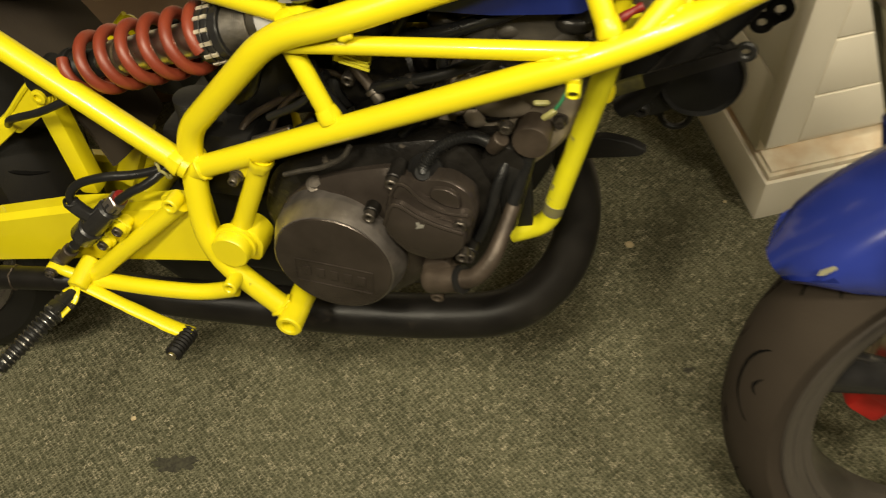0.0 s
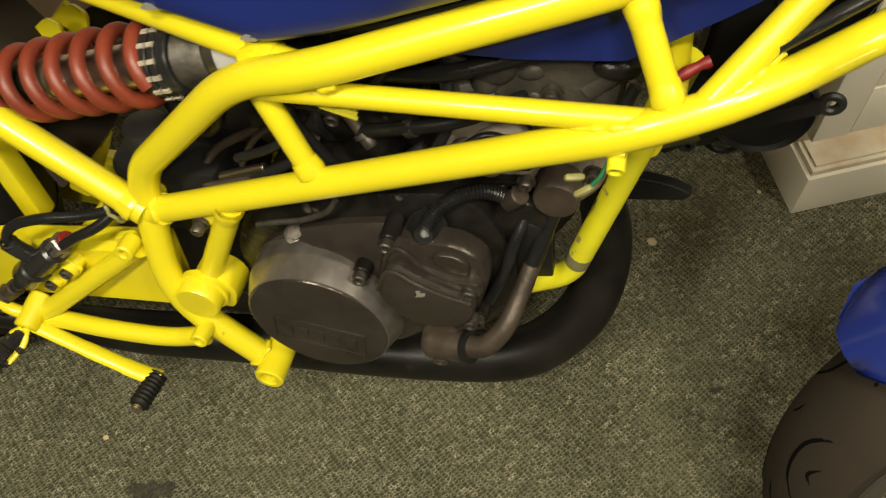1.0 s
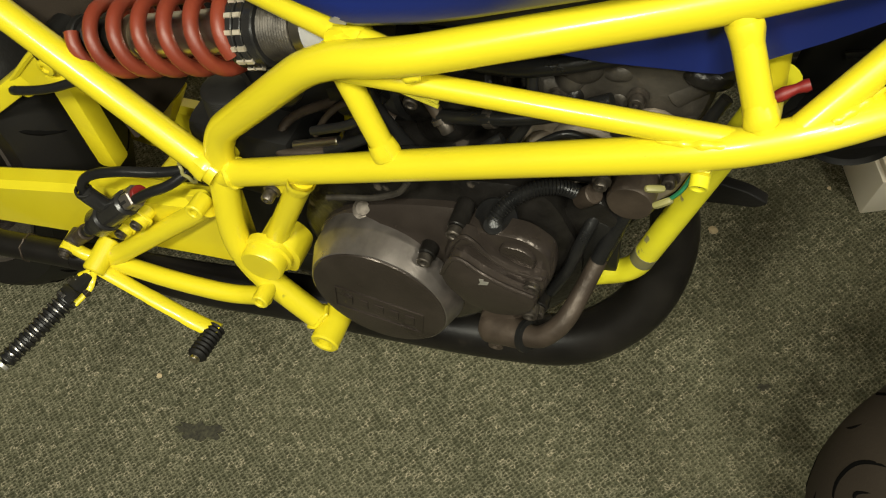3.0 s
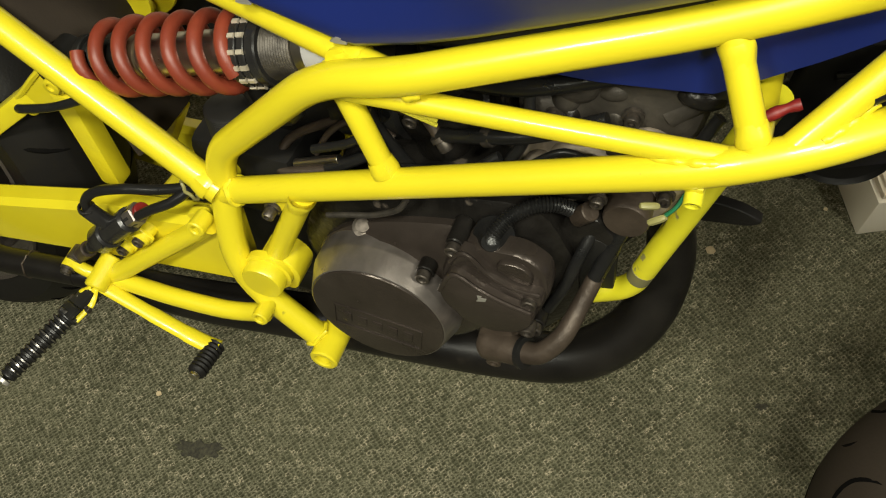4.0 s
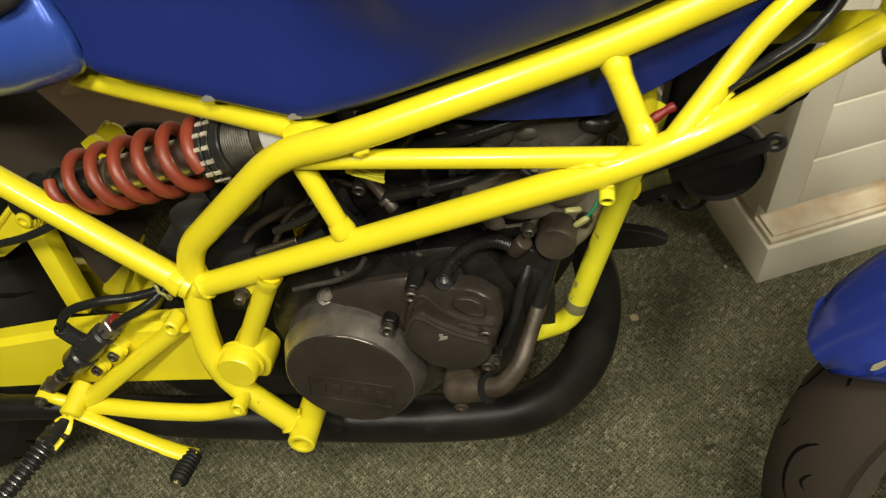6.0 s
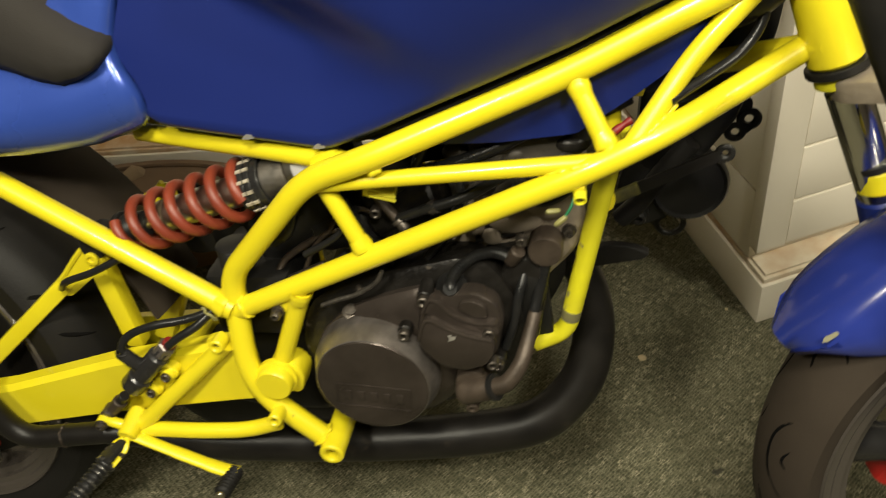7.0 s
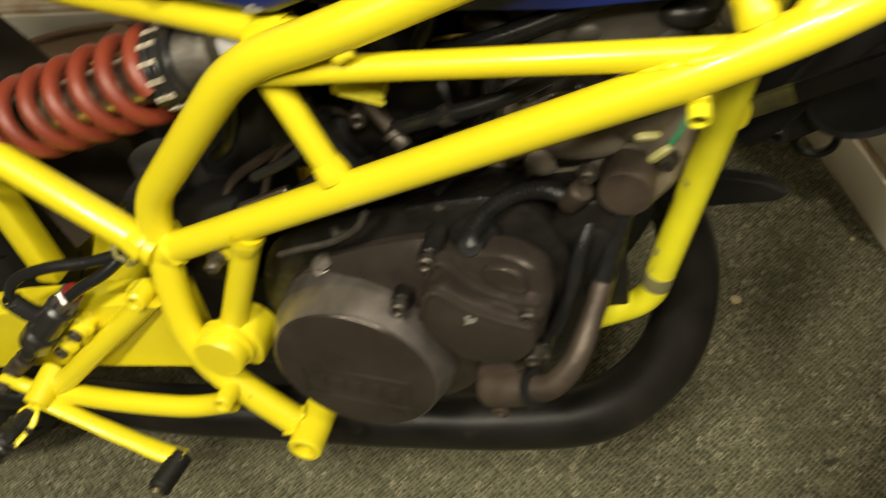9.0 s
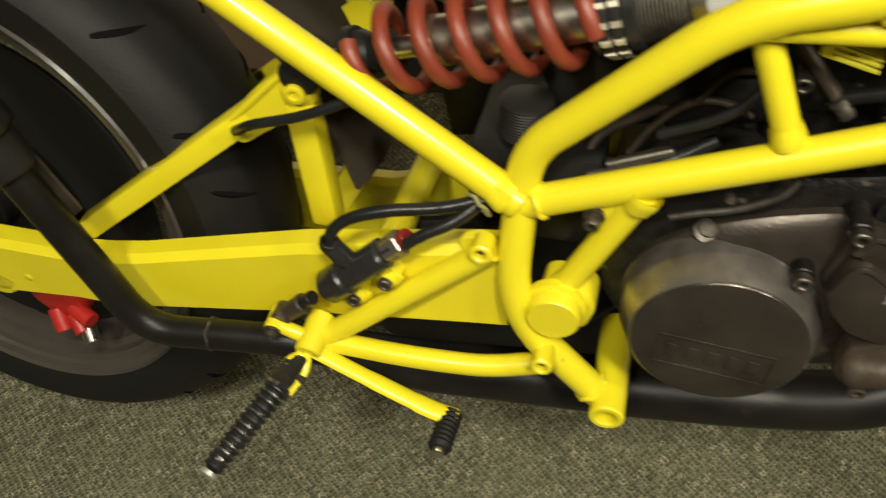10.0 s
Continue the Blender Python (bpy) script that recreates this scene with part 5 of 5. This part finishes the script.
for k in range(12):
    PEG_ROWS += [(0.0080, 0.0075 + 0.0064 * k), (0.0082, 0.0092 + 0.0064 * k), (0.0112 - 0.00022 * k, 0.0100 + 0.0064 * k), (0.0112 - 0.00022 * k, 0.0124 + 0.0064 * k)]
peg = part("footpeg", lathe(bmesh.new(), PEG_ROWS + [(0.0, 0.0868)], PEG, 18), SCUFFED, bike, "worn black ridged footpeg")
for k in (0, 1, 3, 5, 6, 8, 9, 10):
    part("peg_ridge", lathe(bmesh.new(), [(0.0104, 0.0102 + 0.0064 * k), (0.0115 - 0.00022 * k, 0.0104 + 0.0064 * k), (0.0115 - 0.00022 * k, 0.0118 + 0.0064 * k), (0.0104, 0.0120 + 0.0064 * k)], PEG, 18), WORN_STEEL, peg, "ridge worn to bare metal")
part("peg_hinge", block(bmesh.new(), (0.0190, 0.0150, 0.034), PEG @ pose(0, 0, -0.013, 0, 0, 12), 0.003), SCUFFED, peg)
part("peg_stop", block(bmesh.new(), (0.022, 0.006, 0.014), PEG @ pose(0.002, 0.008, -0.002, 0, 0, 12), 0.002), SCUFFED, peg)
part("peg_tip", rod(bmesh.new(), PEG @ Vector((0, 0, 0.0862)), PEG @ Vector((0, 0, 0.0905)), 0.0076), CHIP, peg)
part("peg_washer", lathe(bmesh.new(), [(0.0112, 0.0), (0.0126, 0.0004), (0.0126, 0.0036), (0.0112, 0.004)], PEG, 20), WORN_STEEL, peg)
for side, drop in ((-0.0100, -0.004), (0.0100, 0.008)):
    path = [(0.3080 + 0.2 * side, -0.1600, 0.3065), (0.3050 + 0.8 * side, -0.1680, 0.3050), PEG @ Vector((side, 0, -0.020)), PEG @ Vector((side, 0, -0.006 + drop))]
    part("peg_fork", sweep(bmesh.new(), rounded(path, 0.008), 0.0040, 10, flat=0.5), YELLOW, rest)
part("peg_pin", rod(bmesh.new(), PEG @ Vector((-0.0145, 0, -0.014)), PEG @ Vector((0.0145, 0, -0.014)), 0.0034), BOLT, peg)
MC = Vector((0.3890, -0.1335, 0.4310)), Vector((0.3157, -0.1394, 0.3581))
MD = (MC[1] - MC[0]).normalized()
master = part("brake_cylinder", lathe(bmesh.new(), [(0, 0.0), (0.0085, 0.0), (0.0095, 0.004), (0.0095, 0.016), (0.0125, 0.018), (0.0125, 0.060), (0.0148, 0.062), (0.0148, 0.082), (0.0125, 0.085), (0.009, 0.088), (0, 0.088)], axis_matrix(MC[0], MC[1]), 28), BLACK_GLOSS, bike, "black rear brake master cylinder")
part("union_nut", rod(bmesh.new(), MC[0] - MD * 0.004, MC[0] + MD * 0.014, 0.0108, seg=6), SATIN_BAND, master)
part("red_cap", rod(bmesh.new(), MC[0] - MD * 0.010, MC[0] - MD * 0.004, 0.0078), RED_PLASTIC, master)
part("push_rod", rod(bmesh.new(), MC[1] + MD * 0.002, (0.2990, -0.1370, 0.3400), 0.0062), BLACK, master)
part("rod_end", rod(bmesh.new(), (0.3050, -0.1378, 0.3462), (0.2885, -0.1385, 0.3290), 0.0088, 0.0078), RUSTY, master)
part("rod_eye", rod(bmesh.new(), (0.2850, -0.1300, 0.3270), (0.2835, -0.1470, 0.3255), 0.0092), BOLT, master)
part("reservoir_union", sweep(bmesh.new(), rounded([(0.3530, -0.1350, 0.3990), (0.3430, -0.1390, 0.4130), (0.3350, -0.1400, 0.4250)], 0.01), 0.0082, 12), BLACK_GLOSS, master)
for p in ((0.3772, -0.1396, 0.3883), (0.3492, -0.1385, 0.3608)):
    p = Vector(p)
    part("clamp_lug", rod(bmesh.new(), p + Vector((0.004, 0.026, 0.004)), p + Vector((0.0, 0.003, 0.0)), 0.0086), YELLOW, master)
    part("clamp_plate", slab(bmesh.new(), round_outline([(-0.012, -0.004), (0.004, -0.012), (0.012, -0.002), (-0.002, 0.012)], 0.004), 0.0, 0.003, Matrix.Translation(p + Vector((0.002, 0.010, 0.003))) @ side_plane(0, 0, 0), 0.001), YELLOW, master)
    part("clamp_bolt", ring_tube(bmesh.new(), p + Vector((0, 0.003, 0)), p - Vector((0, 0.002, 0)), 0.0058, 0.0030, 16), BOLT, master)
part("reservoir_hose", hose([(0.3360, -0.1400, 0.4210), (0.3390, -0.1390, 0.4370), (0.3540, -0.1360, 0.4510), (0.3830, -0.1310, 0.4600), (0.4180, -0.1230, 0.4630), (0.4480, -0.1130, 0.4710), (0.4700, -0.0880, 0.4830)], 0.0048), HOSE, bike)
part("hose_clip", ring_tube(bmesh.new(), (0.3355, -0.1400, 0.4220), (0.3365, -0.1400, 0.4275), 0.0082, 0.006, 16), BLACK, bike)
part("brake_hose", hose([(0.3960, -0.1410, 0.4380), (0.4100, -0.1370, 0.4480), (0.4330, -0.1280, 0.4600), (0.4600, -0.1030, 0.4790)], 0.0048), HOSE, bike)
part("cable_tie", weld((0.4460, -0.1190, 0.4690), (0.1, 0.1, 0.08), 0.0098, 0.0016), CLEAR_YELLOW, bike)
part("brake_line", hose([(0.3600, -0.0930, 0.5330), (0.3380, -0.0990, 0.5230), (0.3080, -0.1030, 0.5100), (0.2700, -0.1010, 0.4950), (0.2430, -0.0830, 0.4710)], 0.0042), HOSE, bike)

# -- rear brake --
caliper = part("brake_caliper", slab(bmesh.new(), round_outline([(-0.032, 0.243), (0.006, 0.246), (0.032, 0.213), (0.022, 0.190), (-0.004, 0.186), (-0.030, 0.213)], 0.010), 0.066, 0.093, SP, 0.004), RED, bike, "red rear brake caliper")
part("caliper_piston", rod(bmesh.new(), (0.014, -0.088, 0.206), (0.038, -0.098, 0.200), 0.0095), RED, caliper)
part("caliper_foot", rod(bmesh.new(), (-0.010, -0.088, 0.198), (0.002, -0.100, 0.178), 0.0095), RED, caliper)
part("caliper_foot", rod(bmesh.new(), (0.010, -0.088, 0.194), (0.024, -0.100, 0.180), 0.0085), RED, caliper)
part("bleed_nipple", rod(bmesh.new(), (0.024, -0.093, 0.183), (0.032, -0.102, 0.170), 0.0085), STEEL, caliper)

# -- radiator corner, horn and brackets at the front --
radiator = part("radiator", slab(bmesh.new(), round_outline([(0.908, 0.70), (0.90, 0.56), (0.945, 0.53), (1.0, 0.61), (1.03, 0.70), (1.04, 0.79), (0.97, 0.81), (0.93, 0.76)], 0.012), -0.10, -0.045, SP, 0.004), BLACK, bike, "black radiator and its shroud")
for k in range(5):
    part("radiator_rib", beam((0.93 + 0.012 * k, 0.042, 0.60 + 0.035 * k), (0.97 + 0.014 * k, 0.042, 0.615 + 0.035 * k), 0.004, 0.006, 0.001), BLACK_GLOSS, radiator)


def bracket_eye(p, r, inner, thick=0.004):
    p = Vector(p)
    return ring_tube(bmesh.new(), p, p + Vector((0, -thick, 0)), r, inner, 24)


arm = part("bracket_arm", beam((0.898, -0.0475, 0.5835), (0.976, -0.0377, 0.6155), 0.005, 0.0125, 0.002), EXHAUST, bike, "black bracket arm")
part("arm_root", beam((0.876, -0.0500, 0.5745), (0.904, -0.0465, 0.5860), 0.006, 0.0132, 0.0025), SHADED_OVERSPRAY, arm)
part("arm_lug", slab(bmesh.new(), round_outline([(0.866, 0.562), (0.878, 0.566), (0.881, 0.578), (0.876, 0.588), (0.866, 0.588)], 0.004), 0.046, 0.058, SP, 0.003), YELLOW, arm)
part("bracket_eye", bracket_eye((0.9816, -0.0350, 0.6178), 0.0095, 0.0034, 0.005), BLACK, arm)
plate = part("bracket_plate", slab(bmesh.new(), round_outline([(0.955, 0.55), (0.965, 0.64), (1.0, 0.68), (1.020, 0.65), (1.023, 0.594), (1.012, 0.584), (1.004, 0.570), (1.000, 0.552)], 0.006), -0.13, -0.125, SP, 0.0015), BLACK, bike, "black bracket plate with bolt holes")
part("bracket_eye", bracket_eye((1.0199, 0.0965, 0.5872), 0.0135, 0.0046, 0.004), BLACK, plate)
part("bracket_eye", bracket_eye((1.0065, 0.0965, 0.5716), 0.0120, 0.0044, 0.004), BLACK, plate)
part("plate_web", slab(bmesh.new(), round_outline([(0.985, 0.600), (1.0095, 0.6147), (1.0217, 0.6109), (1.0225, 0.600), (1.0095, 0.596), (1.0030, 0.583), (0.9960, 0.5850)], 0.004), -0.0960, -0.0925, SP, 0.001), BLACK, plate)
part("plate_web", slab(bmesh.new(), round_outline([(1.0280, 0.5800), (1.0186, 0.5697), (1.0160, 0.5740), (1.0115, 0.5815), (1.0150, 0.5850), (1.0230, 0.5810)], 0.002), -0.0960, -0.0925, SP, 0.001), BLACK, plate)
part("bracket_eye", bracket_eye((0.9425, 0.100, 0.4510), 0.0190, 0.0125, 0.005), BLACK, bike)
part("bracket_tab", beam((0.885, 0.098, 0.525), (0.940, 0.098, 0.462), 0.006, 0.046, 0.002), BLACK, bike)
horn = part("horn", lathe(bmesh.new(), [(0.0, -0.03), (0.02, -0.03), (0.036, -0.02), (0.043, -0.006), (0.043, 0.004), (0.039, 0.010), (0.036, 0.006), (0.014, 0.008), (0, 0.010)], axis_matrix((0.9575, 0.050, 0.5330), (0.969, -0.08, 0.540)), 40), BLACK, bike, "round black horn")
part("lower_plate", slab(bmesh.new(), round_outline([(0.850, 0.480), (0.875, 0.487), (0.900, 0.484), (0.918, 0.476), (0.910, 0.468), (0.850, 0.456)], 0.006), -0.006, 0.004, SP, 0.002), RUBBER, bike)
part("horn_bracket", slab(bmesh.new(), round_outline([(0.893, 0.575), (0.945, 0.60), (0.975, 0.545), (0.955, 0.505), (0.915, 0.478), (0.876, 0.478), (0.88, 0.53)], 0.014), -0.055, -0.048, SP, 0.003), BLACK, bike, "black pressed bracket behind the horn")
part("bracket_hose", hose([(0.885, 0.03, 0.50), (0.905, 0.025, 0.525), (0.925, 0.02, 0.56), (0.955, 0.02, 0.60)], 0.011), RUBBER, bike)
part("bracket_nut", hex_bolt(bmesh.new(), (0.905, 0.045, 0.50), (0.905, 0.030, 0.497), 0.008), BLACK, bike)
boss = part("fairing_boss", ring_tube(bmesh.new(), (0.8495, -0.120, 0.631), (0.8505, -0.1365, 0.6248), 0.0060, 0.0042), YELLOW_WORN, bike)
# dark plug in the boss, giving its hole a shaded look by colour
part("boss_hole_plug", rod(bmesh.new(), (0.8500, -0.1265, 0.6285), (0.8504, -0.134, 0.6257), 0.0041), RUSTY, boss)
part("boss_web", block(bmesh.new(), (0.012, 0.010, 0.010), pose(0.849, -0.127, 0.634, 20, 0, 0), 0.003), YELLOW, boss)
part("bullet_connector", block(bmesh.new(), (0.014, 0.005, 0.005), pose(0.826, -0.134, 0.613, 30, 10, 25), 0.003), CLEAR_YELLOW, bike, "pale yellow wire connector")
part("bullet_connector", block(bmesh.new(), (0.014, 0.005, 0.006), pose(0.833, -0.136, 0.604, 30, -40, 10), 0.003), CLEAR_YELLOW, bike, "pale yellow wire connector")
part("green_wire", hose([(0.836, -0.135, 0.607), (0.842, -0.133, 0.617), (0.846, -0.127, 0.628)], 0.0014, 6), GREEN, bike)
part("worn_band", ring_tube(bmesh.new(), (0.8353, -0.0507, 0.4360), (0.8325, -0.0501, 0.4220), 0.01085, 0.0095), PRIMER, bike)
part("red_connector", sweep(bmesh.new(), spline([(0.875, -0.095, 0.668), (0.885, -0.090, 0.674), (0.894, -0.087, 0.679)], 4), [0.003, 0.0034, 0.004, 0.004, 0.0034, 0.003, 0.0034, 0.004, 0.0036], 10), RED_PLASTIC, bike, "red insulated wire connector")
part("coolant_joint", rod(bmesh.new(), (0.822, -0.05, 0.614), (0.846, -0.048, 0.640), 0.0105), GRIMY, bike)
part("coolant_hose", hose([(0.842, -0.048, 0.636), (0.853, -0.045, 0.655), (0.865, -0.04, 0.67), (0.89, -0.03, 0.68)], 0.013), HOSE, bike)
part("throttle_hose", hose([(0.925, -0.095, 0.700), (0.955, -0.074, 0.711), (0.985, -0.052, 0.724), (1.003, -0.038, 0.748), (1.004, -0.028, 0.785)], 0.0048), HOSE, bike)
part("wire_loom", hose([(0.90, -0.02, 0.69), (0.95, -0.02, 0.74), (1.0, -0.03, 0.77), (1.03, -0.04, 0.82)], 0.02), BLACK, bike)

# ---- things on the floor ----
def stain(name, x, y, sx, sy, seed, mat, label, category):
    rnd = random.Random(seed)
    outline = []
    for k in range(26):
        a = 2 * math.pi * k / 26
        r = 0.5 + 0.6 * rnd.random()
        outline.append((sx * r * math.cos(a), sy * r * math.sin(a)))
    ob = part(name, slab(bmesh.new(), outline, 0.0, 0.0012, pose(0, 0, 0), 0), mat, None)
    ob.matrix_world = pose(x, y, 0.0003)
    return tagged(ob, label, category)


stain("oil_stain", -0.421, 0.517, 0.040, 0.014, 3, DIRT, "dark greasy stain trodden into the carpet", "stain")
stain("oil_stain", 0.303, 0.623, 0.010, 0.005, 5, DIRT, "small dark smear on the carpet", "stain")
for n, (x, y, s) in enumerate(((0.250, 0.845, 0.006), (-0.497, 0.588, 0.004), (0.413, 0.920, 0.003))):
    rnd = random.Random(n)
    bm = bmesh.new()
    bmesh.ops.create_icosphere(bm, subdivisions=2, radius=s)
    for v in bm.verts:
        v.co *= 0.75 + 0.5 * rnd.random()
        v.co.z *= 0.5
    crumb = part("crumb", bm, CRUMB, None)
    crumb.matrix_world = pose(x, y, s * 0.3)
    tagged(crumb, "small pale crumb lying on the carpet", "crumb", "crumbs on the carpet")


# ---- a low oval tray with odds and ends, on the floor behind the bike ----
def oval_ring(rx, ry, z, n=48):
    return [(1.12 * rx * math.cos(2 * math.pi * k / n), 0.90 * ry * math.sin(2 * math.pi * k / n), z) for k in range(n)]


tray = part("tray", loft(bmesh.new(), [oval_ring(0.20, 0.10, 0.004), oval_ring(0.235, 0.13, 0.0), oval_ring(0.255, 0.148, 0.075), oval_ring(0.258, 0.151, 0.082), oval_ring(0.248, 0.141, 0.082), oval_ring(0.225, 0.12, 0.012), oval_ring(0.10, 0.05, 0.010)]), TAN, None)
part("tray_rim", loft(bmesh.new(), [oval_ring(0.253, 0.146, 0.080), oval_ring(0.263, 0.156, 0.080), oval_ring(0.265, 0.158, 0.085), oval_ring(0.262, 0.155, 0.0895), oval_ring(0.249, 0.142, 0.0895), oval_ring(0.246, 0.139, 0.085), oval_ring(0.249, 0.142, 0.081)]), TAN, tray)
tray.matrix_world = pose(-0.655, 1.355, 0.001, 0, 0, -9.65)
tagged(tray, "low oval brown tray standing on the carpet", "tray")
roll = part("tape_roll", rod(bmesh.new(), (-0.045, 0, 0), (0.045, 0, 0), 0.036, seg=32, edge=0.012), TAPE, None)
roll.matrix_world = pose(-0.696, 1.461, 0.052, 0, -14, 40)
tagged(roll, "tan cloth roll lying in the tray", "roll")
cloth = part("folded_cloth", block(bmesh.new(), (0.10, 0.050, 0.03), pose(0, 0, 0), 0.012), CLOTH, None)
cloth.matrix_world = pose(-0.776, 1.491, 0.033, 4, 6, -8)
tagged(cloth, "folded dark blue cloth lying in the tray", "cloth")
